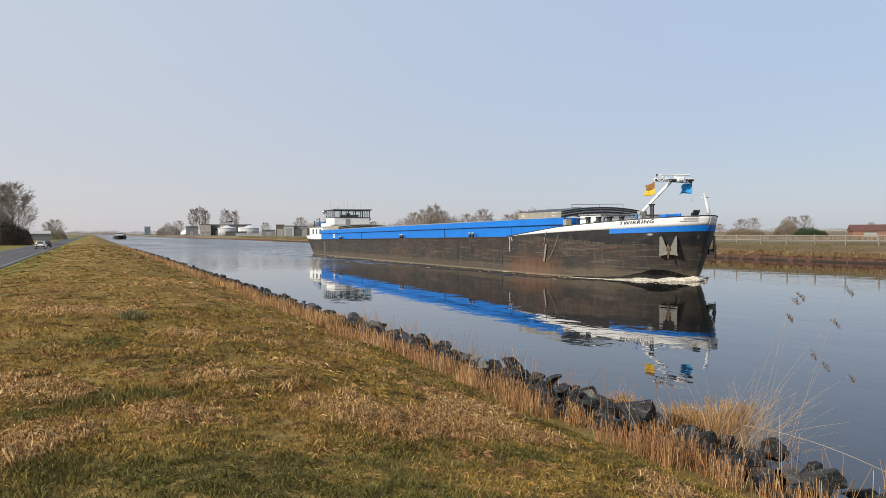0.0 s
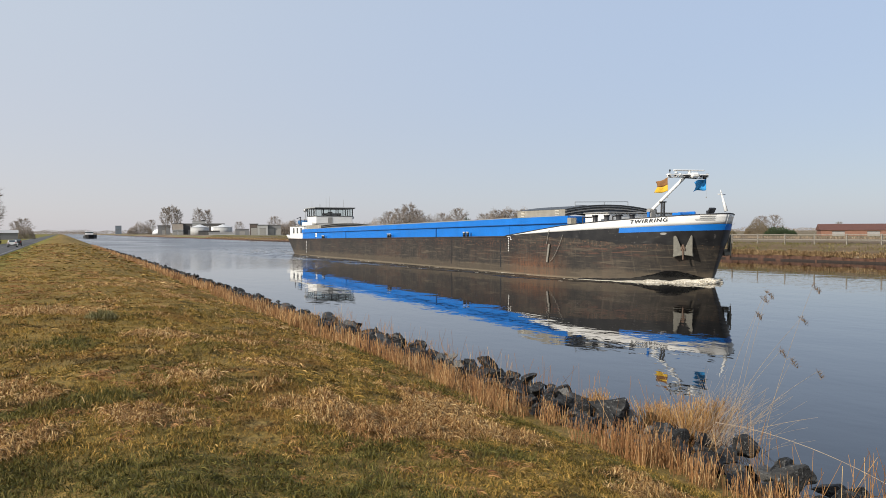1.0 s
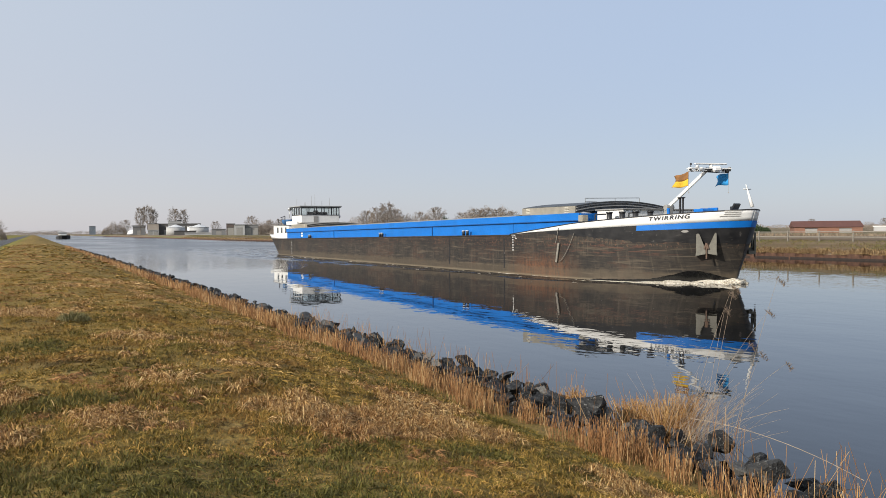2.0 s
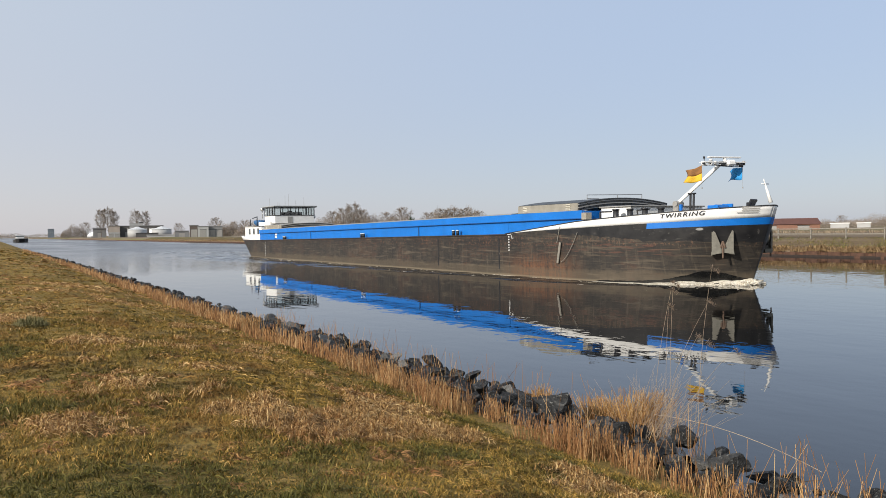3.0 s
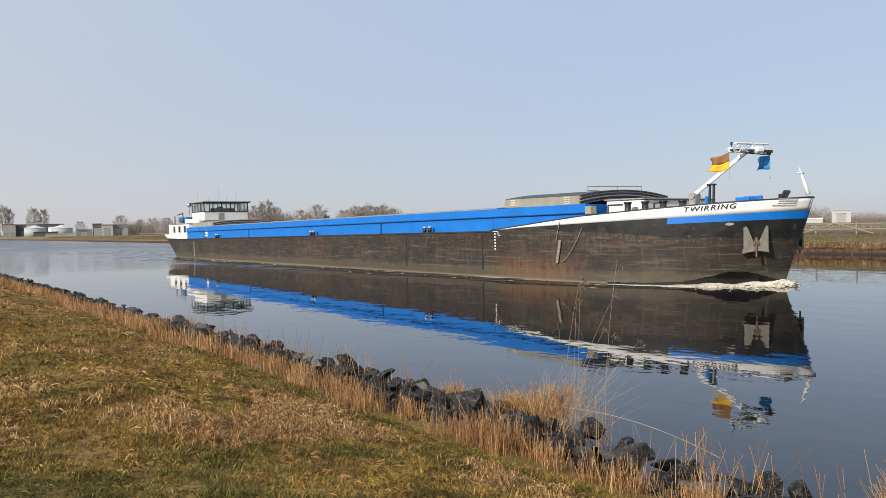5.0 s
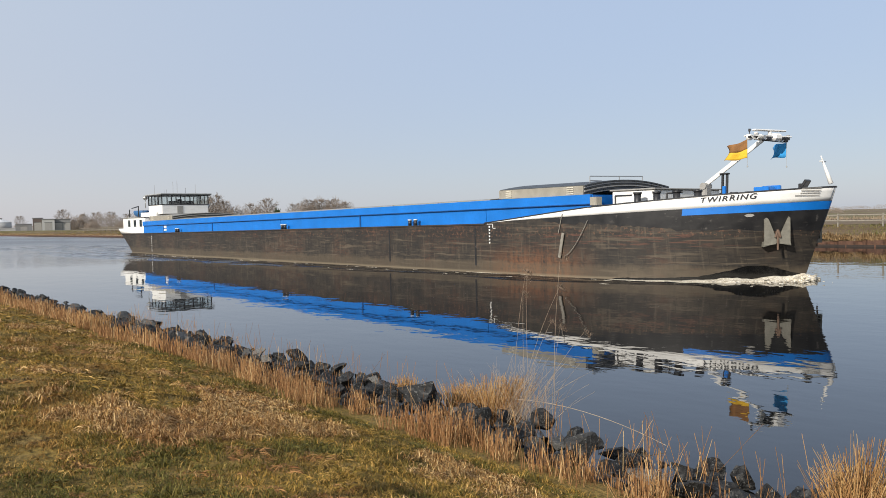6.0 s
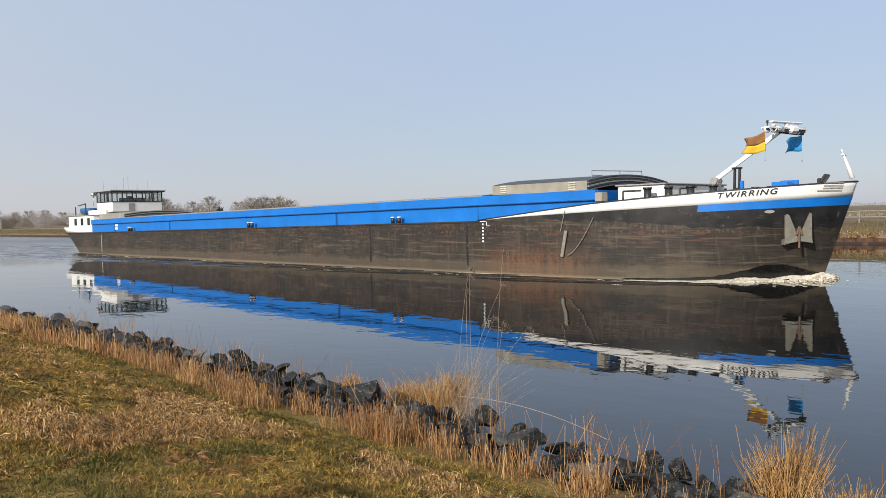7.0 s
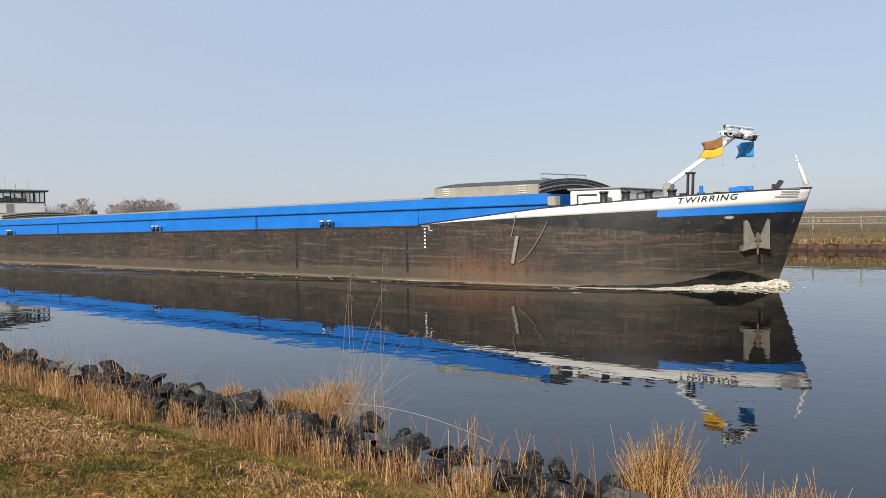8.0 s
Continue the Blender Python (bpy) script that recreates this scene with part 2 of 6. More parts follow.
def mat_glass(name, c=(0.03, 0.04, 0.045)):
    m = Mat(name, 0.05, spec=0.8)
    m.colour(m.ramp(m.noise(0.7, 2), [(0.3, c), (0.7, tuple(x * 1.8 for x in c))]))
    return m.m


GLASS = mat_glass("tinted_glass")


# ---- building helpers ----
def link_mesh(name, verts, faces, mat, smooth=False):
    me = bpy.data.meshes.new(name)
    me.from_pydata([tuple(v) for v in verts], [], faces)
    me.materials.append(mat)
    if smooth:
        for p in me.polygons:
            p.use_smooth = True
    me.update()
    return me


def thing(name, label, category, m=None, group="", kind=""):
    ob = new(name)
    ob.empty_display_size = 0.2
    if m is not None:
        ob.matrix_basis = m
    return tagged(ob, label, category, group, kind)


def part(name, bm, mat, parent, label="", smooth=False, at=None):
    """Links a bmesh, or a ready mesh, as one mesh object under a thing or a part."""
    if isinstance(bm, bmesh.types.BMesh):
        me = bpy.data.meshes.new(name)
        bm.to_mesh(me)
        bm.free()
        me.materials.append(mat)
        if smooth:
            for p in me.polygons:
                p.use_smooth = True
    else:
        me = bm
    ob = new(name, me)
    ob.parent = parent
    if at is not None:
        ob.matrix_basis = at
    if label:
        ob["label"] = label
    return ob


def box(bm, x0, y0, z0, x1, y1, z1, bevel=0.0, m=None):
    g = bmesh.ops.create_cube(bm, size=1.0)["verts"]
    mm = Matrix.Translation(((x0 + x1) / 2, (y0 + y1) / 2, (z0 + z1) / 2)) @ Matrix.Diagonal((abs(x1 - x0), abs(y1 - y0), abs(z1 - z0), 1))
    if m is not None:
        mm = m @ mm
    bmesh.ops.transform(bm, matrix=mm, verts=g)
    if bevel:
        ed = list({e for v in g for e in v.link_edges})
        bmesh.ops.bevel(bm, geom=ed, offset=bevel, segments=1, affect="EDGES", profile=0.5)
    return bm


def boxm(x0, y0, z0, x1, y1, z1, bevel=0.0):
    return box(bmesh.new(), x0, y0, z0, x1, y1, z1, bevel)


def rod(bm, a, b, r0, r1=None, seg=8):
    a, b = Vector(a), Vector(b)
    d = b - a
    g = bmesh.ops.create_cone(bm, cap_ends=True, segments=seg, radius1=r0, radius2=r0 if r1 is None else r1, depth=d.length)["verts"]
    bmesh.ops.transform(bm, matrix=Matrix.Translation((a + b) / 2) @ d.to_track_quat("Z", "Y").to_matrix().to_4x4(), verts=g)
    return bm


def rodm(a, b, r0, r1=None, seg=8):
    return rod(bmesh.new(), a, b, r0, r1, seg)


def lerp(table, x):
    return float(np.interp(x, [p[0] for p in table], [p[1] for p in table]))


# ---- ground, water, road ----
NEAR = [(-5000, 0.5), (-60, 0.5), (-24, 0.4), (-16, 0.32), (-14.4, 0.34), (-6.6, 0.36), (-5.6, 0.66), (-4.4, 1.12), (-3.2, 1.44), (-1.4, 1.60), (0.5, 1.60), (2.0, 1.48),
        (3.5, 1.18), (4.8, 0.84), (5.5, 0.66), (6.4, 0.42), (7.4, 0.12), (8.4, -0.25), (9.6, -1.2), (14, -2.6), (60, -2.8), (68.6, -1.6), (69.06, -1.5),
        (69.10, 0.62), (70.5, 0.95), (72.5, 1.65), (74.0, 1.85), (90, 1.8), (140, 1.5), (6000, 1.5)]


def ground_z(x, y):
    z = lerp(NEAR, x)
    if -12 < x < 9:
        w = max(0.0, min(1.0, (x + 6.4) / 1.5)) if x < 0 else max(0.0, min(1.0, (8.5 - x) / 2))
        z += w * (0.10 * noise.noise((x * 0.35, y * 0.25, 1.7)) + 0.08 * noise.noise((x * 1.0, y * 0.8, 5.1)))
    elif 69.3 < x < 75:
        z += 0.15 * noise.noise((x * 0.6, y * 0.35, 2.2))
    return z


def build_ground():
    xs = sorted({p[0] for p in NEAR} | {round(-5 + 0.35 * k, 3) for k in range(41)} | {-300, -150, -100, 71.5, 73.2, 80, 110, 200, 400, 900, 2000})
    ys = [-1500, -500, -200, -80, -40, -20, -10] + [round(-6 + 0.35 * k, 3) for k in range(160)] + [51 + 1.5 * k for k in range(60)]
    ys += [150, 170, 200, 240, 300, 400, 550, 800, 1200, 2000, 3500, 5500]
    verts = [(x, y, ground_z(x, y)) for y in ys for x in xs]
    w = len(xs)
    faces = [(j * w + i, j * w + i + 1, (j + 1) * w + i + 1, (j + 1) * w + i) for j in range(len(ys) - 1) for i in range(w - 1)]
    ob = new("ground", link_mesh("ground", verts, faces, TURF, True))
    tagged(ob, "dyke and fields of short yellow-green winter turf", "ground", kind="structure")
    v = [(7.3, -1500, 0), (69.07, -1500, 0), (69.07, 5500, 0), (7.3, 5500, 0)]
    wob = new("water", link_mesh("water", v, [(0, 1, 2, 3)], WATER))
    tagged(wob, "calm grey-blue canal water with soft reflections", "water", kind="structure")
    ys = [-300 + 10 * k for k in range(150)] + [1300, 2500]
    verts, faces = [], []
    for y in ys:
        for x, z in ((-14.2, 0.25), (-14.15, 0.39), (-10.5, 0.45), (-6.85, 0.41), (-6.8, 0.25)):
            verts.append((x, y, z))
    for j in range(len(ys) - 1):
        for i in range(4):
            a = j * 5 + i
            faces.append((a, a + 1, a + 6, a + 5))
    road = tagged(new("road", link_mesh("road", verts, faces, ASPHALT)), "grey asphalt road along the dyke", "road", kind="structure")
    bm = bmesh.new()
    for k in range(60):
        y = 20 + 9.0 * k
        box(bm, -10.56, y, 0.452, -10.44, y + 3.0, 0.458)
    part("centre_line", bm, plain("road_paint", (0.33, 0.33, 0.32), 0.8, vary=0.4, scale=1.0), road, "dashed white road marking")
    for x in (-13.7, -7.3):
        part("edge_line", boxm(x - 0.05, -100, 0.410, x + 0.05, 700, 0.426), bpy.data.materials["road_paint"], road)


build_ground()

# ---- the barge: y runs aft, the bow points to -y, x = -4.7 is its starboard side ----
HB = 4.7
BARGE_X = 30.66 + HB + 0.0
BARGE_Y0 = 40.66


def deck_z(s):
    return 2.30 + 0.0096 * (s + 70.8) if s < -12 else 2.865 + 0.012 * (s + 12)


def white_low(s):
    return lerp([(-13.2, 2.86), (-11, 3.0), (-6, 3.19), (-0.75, 3.40), (4.3, 3.66)], s)


def bulwark_top(s):
    return lerp([(-13.2, 2.88), (-6, 3.58), (0, 3.99), (2.5, 4.17), (4.6, 4.38)], s)


def blue_low(s):
    return lerp([(BLUE_S, 3.07), (4.3, 3.27)], s)


def hull_pt(s, z, out=0.0):
    """A point of the starboard shell at the base station s and the height z; out: metres off the shell."""
    def raw(s):
        hb, ss = HB, s
        if s > -9:
            r = (s + 9) / 11.95
            hb = HB * max(0.0, 1 - min(r, 1) ** 3.2) ** (1 / (1.45 - 0.36 * max(0.0, min(1.0, (3 - z) / 3))))
            ss = s + 1.45 * max(z, -0.6) / 4.36 * r * r
            hb *= 1 - 0.06 * r * max(0.0, 1 - (z + 1) / 4)
        elif s < -66:
            r = (-66 - s) / 10.4
            hb = HB * max(0.0, 1 - min(r, 1) ** 6.0) ** (1 / 2.6)
            ss = s - 6.0 * max(z, -0.1) / 2.4 * r * r
        return Vector((-hb, -ss, z))
    p = raw(s)
    if out:
        d = raw(min(s + 0.02, 2.95)) - raw(s - 0.02)
        p = p + d.cross(Vector((0, 0, 1))).normalized() * out
    return p


BLUE_S = -1.33                          # the blue stripe begins here
S_ALL = sorted({-76.4, -76.38, -76.3, -76.1, -75.8, -75.4, -75, -74.5, -74, -73, -72, -70.8, -69, -67.5, -66, -60, -54, -48, -42, -36, -30, -24, -18, -14, -13.2, -12, -11, -10, -9}
               | {-9 + 0.5 * k for k in range(19)} | {BLUE_S} | {0.5 + 0.25 * k for k in range(8)} | {2.5, 2.65, 2.75, 2.83, 2.89, 2.93, 2.95})


def shell(stations, lo, hi, n, mat, name, parent, label="", out=0.0, inner=0.0, sides=(1, -1)):
    """Both sides of a band of the shell between the heights lo(s) and hi(s)."""
    verts, faces = [], []
    w = n + 1
    for side in sides:
        b0 = len(verts)
        for s in stations:
            for k in range(w):
                p = hull_pt(s, lo(s) + (hi(s) - lo(s)) * k / n, out)
                verts.append((p.x * side, p.y, p.z))
        for j in range(len(stations) - 1):
            for k in range(n):
                a = b0 + j * w + k
                f = (a, a + w, a + w + 1, a + 1)
                faces.append(f if side > 0 else f[::-1])
    me = link_mesh(name, verts, faces, mat, True)
    ob = part(name, me, mat, parent, label)
    if inner:
        so = ob.modifiers.new("thickness", "SOLIDIFY")
        so.thickness, so.offset = inner, -1.0
    return ob


def cap_rail(stations, height, parent, mat, name, r=0.05):
    bm = bmesh.new()
    for side in (1, -1):
        pts = []
        for s in stations:
            p = hull_pt(s, height(s))
            pts.append(Vector((p.x * side, p.y, p.z)))
        for a, b in zip(pts, pts[1:]):
            if (b - a).length > 0.01:
                rod(bm, a, b, r, r, 6)
    return part(name, bm, mat, parent)


def build_barge():
    barge = thing("barge", "long black and blue inland cargo barge with white bow, under way", "cargo ship", pose(BARGE_X, BARGE_Y0, 0))
    fore = [s for s in S_ALL if s >= -13.2]
    bow = [s for s in S_ALL if s >= BLUE_S]
    top = lambda s: deck_z(s) if s < -13.2 else white_low(s)
    aft = [s for s in S_ALL if s <= BLUE_S]
    shell(aft, lambda s: -1.0, top, 8, HULL, "hull", barge, "scraped black and brown steel hull side")
    shell(bow, lambda s: -1.0, blue_low, 8, HULL, "bow_hull", barge, "scraped brown steel bow plating")
    # black paint under the white: a ragged lower edge, worn thin aft
    edge = [(-9.0, 3.05), (-7.5, 2.78), (-5, 2.72), (-3, 2.62), (BLUE_S, 2.42), (0.6, 2.35), (2.95, 2.30)]

    def ragged(s):
        return min(white_low(s) - 0.02, lerp(edge, s) + 0.16 * noise.noise((s * 0.9, 0, 3)) + 0.09 * noise.noise((s * 3.1, 0, 8)) + 0.05 * noise.noise((s * 9.0, 0, 5)))
    wedge = [-9 + 0.09 * k for k in range(int((BLUE_S + 9) / 0.09) + 1)] + [BLUE_S]
    fine_bow = sorted(set(bow) | {BLUE_S + 0.09 * k for k in range(int((2.6 - BLUE_S) / 0.09))})
    for sd in (1, -1):
        shell(wedge, ragged, lambda s: white_low(s) - 0.004, 2, BOWBLACK, "paint_band", barge, "", 0.006, sides=(sd,))
        shell(fine_bow, ragged, lambda s: blue_low(s) - 0.004, 3, BOWBLACK, "bow_band", barge, "black painted bow band", 0.006, sides=(sd,))
        shell([0.86 + 0.06 * k for k in range(6)], lambda s: 3.02 - 0.07 * math.sqrt(max(0, 1 - ((s - 1.01) / 0.151) ** 2)), lambda s: 3.02 + 0.07 * math.sqrt(max(0, 1 - ((s - 1.01) / 0.151) ** 2)), 1, GREY, "paint_patch", barge, "oval patch of grey primer", 0.012, sides=(sd,))
    shell(bow, blue_low, white_low, 2, BLUE, "blue_stripe", barge, "blue stripe round the bow", 0.012)
    shell(fore, white_low, bulwark_top, 3, WHITE, "bulwark", barge, "white bulwark", 0.0, 0.06)
    cap_rail(fore, bulwark_top, barge, BLACK, "bulwark_rail", 0.035)
    stern = [s for s in S_ALL if s <= -70.8]
    shell(stern, deck_z, lambda s: deck_z(s) + 0.10 + 0.45 * min(1.0, (-70.8 - s) / 3.0), 2, WHITE, "stern_bulwark", barge, "white stern bulwark", 0.0, 0.06)
    cap_rail([s for s in S_ALL if s <= -13.2], lambda s: deck_z(s) - 0.06, barge, HULL, "rubbing_strake", 0.05)
    # transom closing and decks
    verts, faces = [], []
    st = [s for s in S_ALL]
    for s in st:
        z = (deck_z(s) - 0.02) if s < -6.2 else lerp([(-6.2, 3.0), (4, 3.45)], s)
        p = hull_pt(s, z)
        verts += [(p.x * 0.995, p.y, z), (-p.x * 0.995, p.y, z)]
    for j in range(len(st) - 1):
        faces.append((2 * j, 2 * j + 1, 2 * j + 3, 2 * j + 2))
    part("deck", link_mesh("deck", verts, faces, DECK), DECK, barge, "grey-green deck")
    build_coaming(barge)
    return barge


def beam_along(name, parent, mat, x0, x1, s0, s1, z0, z1, n=1, label="", bevel=0.02):
    """A beam between two stations whose foot and head follow the trim of the deck: z0, z1 are above the deck."""
    bm = bmesh.new()
    a, b = -s0, -s1
    v = [bm.verts.new(p) for p in ((x0, a, deck_z(s0) + z0), (x1, a, deck_z(s0) + z0), (x1, a, deck_z(s0) + z1), (x0, a, deck_z(s0) + z1),
                                   (x0, b, deck_z(s1) + z0), (x1, b, deck_z(s1) + z0), (x1, b, deck_z(s1) + z1), (x0, b, deck_z(s1) + z1))]
    for f in ((0, 1, 2, 3), (7, 6, 5, 4), (0, 4, 5, 1), (1, 5, 6, 2), (2, 6, 7, 3), (3, 7, 4, 0)):
        bm.faces.new([v[k] for k in f])
    bmesh.ops.recalc_face_normals(bm, faces=bm.faces)
    return part(name, bm, mat, parent, label)


def build_coaming(barge):
    for sd in (-1, 1):
        # plate sections with a gap of shadow between them
        joints = [-70.8, -64.6, -52.0, -38.5, -26.8, -13.8, -6.0]
        for a, b in zip(joints, joints[1:]):
            beam_along("coaming_plate", barge, BLUE, sd * 3.98, sd * 3.90, a + 0.02, b - 0.02, -0.1, 0.88)
        beam_along("coaming_beam", barge, BLUE, sd * 4.10, sd * 3.88, -70.8, -6.0, 0.86, 1.33, label="overhanging blue coaming beam")
        # dark strip that paints the shadow line under the overhanging beam
        beam_along("coaming_shade_strip", barge, SHADED_BLUE, sd * 4.14, sd * 3.95, -70.8, -6.0, 0.815, 0.858)
        for s in (-64.6, -52.0, -26.8):
            # bars in the same darkened blue, shade included
            beam_along("coaming_post", barge, SHADED_BLUE, sd * 4.03, sd * 3.96, s - 0.07, s + 0.07, 0.0, 0.80)
    for s in (-70.8, -6.0):
        bm = boxm(-3.98, -s - 0.05, deck_z(s) - 0.2, 3.98, -s + 0.05, deck_z(s) + 1.3)
        part("end_coaming", bm, BLUE, barge)
    # hatch covers: low, slightly arched lids
    n = 12
    for k in range(n):
        a = -69.8 + (56.4 / n) * k
        part("hatch_cover", arched(a + 0.04, a + 56.4 / n - 0.04, deck_z(a) + 1.34, 4.0, 0.16, 0.05, 0.0098), COVER, barge, "weathered aluminium hatch cover")
    build_stacks(barge)


def arched(s0, s1, z, half, rise, thick, slope=0.0, seg=14):
    """An arched lid across the ship from station s0 to s1."""
    bm = bmesh.new()
    rows = []
    for s in (s0, s1):
        up, dn = [], []
        for k in range(seg + 1):
            u = -1 + 2 * k / seg
            zz = z + rise * (1 - u * u) + slope * (s - s0)
            up.append(bm.verts.new((u * half, -s, zz + thick)))
            dn.append(bm.verts.new((u * half, -s, zz)))
        rows.append((up, dn))
    (u0, d0), (u1, d1) = rows
    for k in range(seg):
        bm.faces.new((u0[k], u0[k + 1], u1[k + 1], u1[k]))
        bm.faces.new((d1[k], d1[k + 1], d0[k + 1], d0[k]))
        bm.faces.new((d0[k], d0[k + 1], u0[k + 1], u0[k]))
        bm.faces.new((u1[k], u1[k + 1], d1[k + 1], d1[k]))
    bm.faces.new((d0[0], u0[0], u1[0], d1[0]))
    bm.faces.new((u0[-1], d0[-1], d1[-1], u1[-1]))
    bmesh.ops.recalc_face_normals(bm, faces=bm.faces)
    return bm


def build_stacks(barge):
    """Lids stacked at both ends of the hold; their arched ends face forward."""
    for s0, s1, zb, n, rise in ((-12.75, -6.6, deck_z(-10) + 1.34, 6, 0.34), (-69.0, -62.3, deck_z(-66) + 1.36, 5, 0.30)):
        for k in range(n):
            z = zb + 0.092 * k
            part("stacked_lid", arched(s0 + 0.03 * (k % 2), s1 + 0.04 * (k % 3), z, 3.86, rise, 0.070), DARKCOVER if k % 2 else GREY, barge, "stacked dark hatch lid")
        for sd in (-1, 1):
            part("stack_panel", boxm(sd * 3.93, -s1, zb, sd * 3.87, -s0, zb + 0.50, 0.01), COVER, barge, "weathered side of the lid stack")
            for q in (0.13, 0.86):
                y = -(s0 + (s1 - s0) * q)
                for z in (0.08, 0.19, 0.30, 0.41):
                    part("lid_handle", boxm(sd * 3.97, y - 0.22, zb + z, sd * 3.93, y + 0.22, zb + z + 0.05), plain("pale_metal", (0.62, 0.58, 0.48), 0.5) if "pale_metal" not in bpy.data.materials else bpy.data.materials["pale_metal"], barge)
    rail = bmesh.new()
    for a, b in (((-2.6, 7.2, 4.8), (-2.6, 7.2, 5.28)), ((-2.6, 7.2, 5.28), (2.2, 7.2, 5.36)), ((2.2, 7.2, 4.9), (2.2, 7.2, 5.36)), ((0, 7.2, 5.05), (0, 7.2, 5.32)), ((-2.6, 7.2, 5.05), (-1.6, 7.2, 5.05))):
        rod(rail, a, b, 0.025, 0.025, 6)
    part("hand_rail", rail, STEEL, barge)


def window(name, parent, x0, y0, z0, x1, y1, z1, face):
    """A dark pane in a proud frame on a wall that faces -x ('x') or -y ('y')."""
    d = 0.03
    if face == "x":
        w = part(name, boxm(x0 - d, y0, z0, x0 + 0.01, y1, z1, 0.008), BLACK, parent)
        part("pane", boxm(x0 - d - 0.012, y0 + 0.05, z0 + 0.05, x0 - d, y1 - 0.05, z1 - 0.05), GLASS, w)
    else:
        w = part(name, boxm(x0, y0 - d, z0, x1, y0 + 0.01, z1, 0.008), BLACK, parent)
        part("pane", boxm(x0 + 0.05, y0 - d - 0.012, z0 + 0.05, x1 - 0.05, y0 - d, z1 - 0.05), GLASS, w)
    return w


def build_wheelhouse(barge):
    # y = -s; the front wall faces the bow at y = 68
    x0, x1, y0, y1 = -2.75, 2.75, 68.2, 72.4
    part("accommodation", boxm(-3.55, 71.6, 2.2, 3.55, 79.2, 4.12, 0.04), WHITE, barge, "white stern cabin")
    cab = boxm(-3.0, 69.4, 2.2, 3.0, 74.5, 4.7, 0.04)
    part("wheelhouse_base", cab, WHITE, barge)
    body = boxm(x0, y0, 4.45, x1, y1, 5.50, 0.03)
    wh = part("wheelhouse", body, WHITE, barge, "white wheelhouse with a band of dark windows")
    part("sill", boxm(x0 - 0.04, y0 - 0.04, 5.48, x1 + 0.04, y1 + 0.04, 5.56), BLACK, wh)
    roof = boxm(x0 - 0.30, y0 - 0.45, 6.66, x1 + 0.30, y1 + 0.35, 6.80, 0.04)
    part("roof", roof, plain("wheelhouse_roof", (0.33, 0.34, 0.34), 0.6), wh, "flat overhanging grey roof")
    part("roof_edge", boxm(x0 - 0.22, y0 - 0.36, 6.56, x1 + 0.22, y1 + 0.26, 6.665), BLACK, wh)
    nx, ny = 5, 4
    for k in range(nx + 1):
        x = x0 + (x1 - x0) * k / nx
        for y in (y0, y1):
            part("mullion", boxm(x - 0.05, y - 0.05, 5.55, x + 0.05, y + 0.05, 6.58), BLACK, wh)
    for k in range(1, ny):
        y = y0 + (y1 - y0) * k / ny
        for x in (x0, x1):
            part("mullion", boxm(x - 0.05, y - 0.05, 5.55, x + 0.05, y + 0.05, 6.58), BLACK, wh)
    pane = clear_glass()
    for k in range(nx):
        a, b = x0 + (x1 - x0) * k / nx + 0.05, x0 + (x1 - x0) * (k + 1) / nx - 0.05
        for y in (y0, y1):
            part("pane", boxm(a, y - 0.01, 5.56, b, y + 0.01, 6.57), pane, wh)
    for k in range(ny):
        a, b = y0 + (y1 - y0) * k / ny + 0.05, y0 + (y1 - y0) * (k + 1) / ny - 0.05
        for x in (x0, x1):
            part("pane", boxm(x - 0.01, a, 5.56, x + 0.01, b, 6.57), pane, wh)
    part("console", boxm(-1.6, y0 + 0.4, 5.3, 1.2, y0 + 1.1, 5.95, 0.05), BLACK, wh)
    part("helm_chair", boxm(-0.3, y0 + 1.7, 5.3, 0.3, y0 + 2.3, 6.2, 0.08), BLACK, wh)
    part("front_door", boxm(-1.0, y0 - 0.03, 4.5, -0.3, y0, 5.35, 0.01), GREY, wh)
    # side windows of the cabin
    for y in (72.6, 74.6, 76.6):
        window("cabin_window", barge, -3.55, y, 3.05, 0, y + 0.75, 3.85, "x")
    for x in (-2.6, -1.2):
        window("cabin_window", barge, x, 71.6, 3.2, x + 0.7, 0, 3.8, "y")
    part("roof_slab", boxm(-3.7, 71.45, 4.12, 3.7, 79.4, 4.2, 0.02), GREY, barge)
    # boat and davit on the roof
    bt = bmesh.new()
    bmesh.ops.create_uvsphere(bt, u_segments=16, v_segments=8, radius=1.0)
    for v in bt.verts:
        v.co = Vector((v.co.x * 0.75, v.co.y * 1.9 * (1 if v.co.y > 0 else 0.9), min(v.co.z, 0.25) * 0.7))
    bmesh.ops.translate(bt, verts=bt.verts, vec=(-1.9, 77.4, 4.85))
    part("work_boat", bt, plain("boat_cover_blue", (0.03, 0.12, 0.28), 0.7), barge, "blue covered work boat on the stern roof", True)
    cr = bmesh.new()
    for a, b in (((-2.8, 75.8, 4.2), (-2.8, 75.8, 5.5)), ((-2.8, 75.8, 5.5), (-2.4, 79.3, 5.35)), ((-0.9, 75.8, 4.2), (-0.9, 75.8, 5.3)), ((-2.8, 79.0, 4.2), (-2.8, 79.0, 5.2))):
        rod(cr, a, b, 0.07, 0.06, 8)
    part("davit", cr, BLACK, barge)
    rl = bmesh.new()
    for k in range(5):
        y = 79.4 + 0.5 * k
        rod(rl, (-3.0 + 0.2 * k, y, 2.5), (-3.0 + 0.2 * k, y, 3.75), 0.025)
    for z in (3.1, 3.45, 3.75):
        rod(rl, (-3.0, 79.4, z), (-2.2, 81.4, z), 0.022)
    part("stern_rail", rl, STEEL, barge)
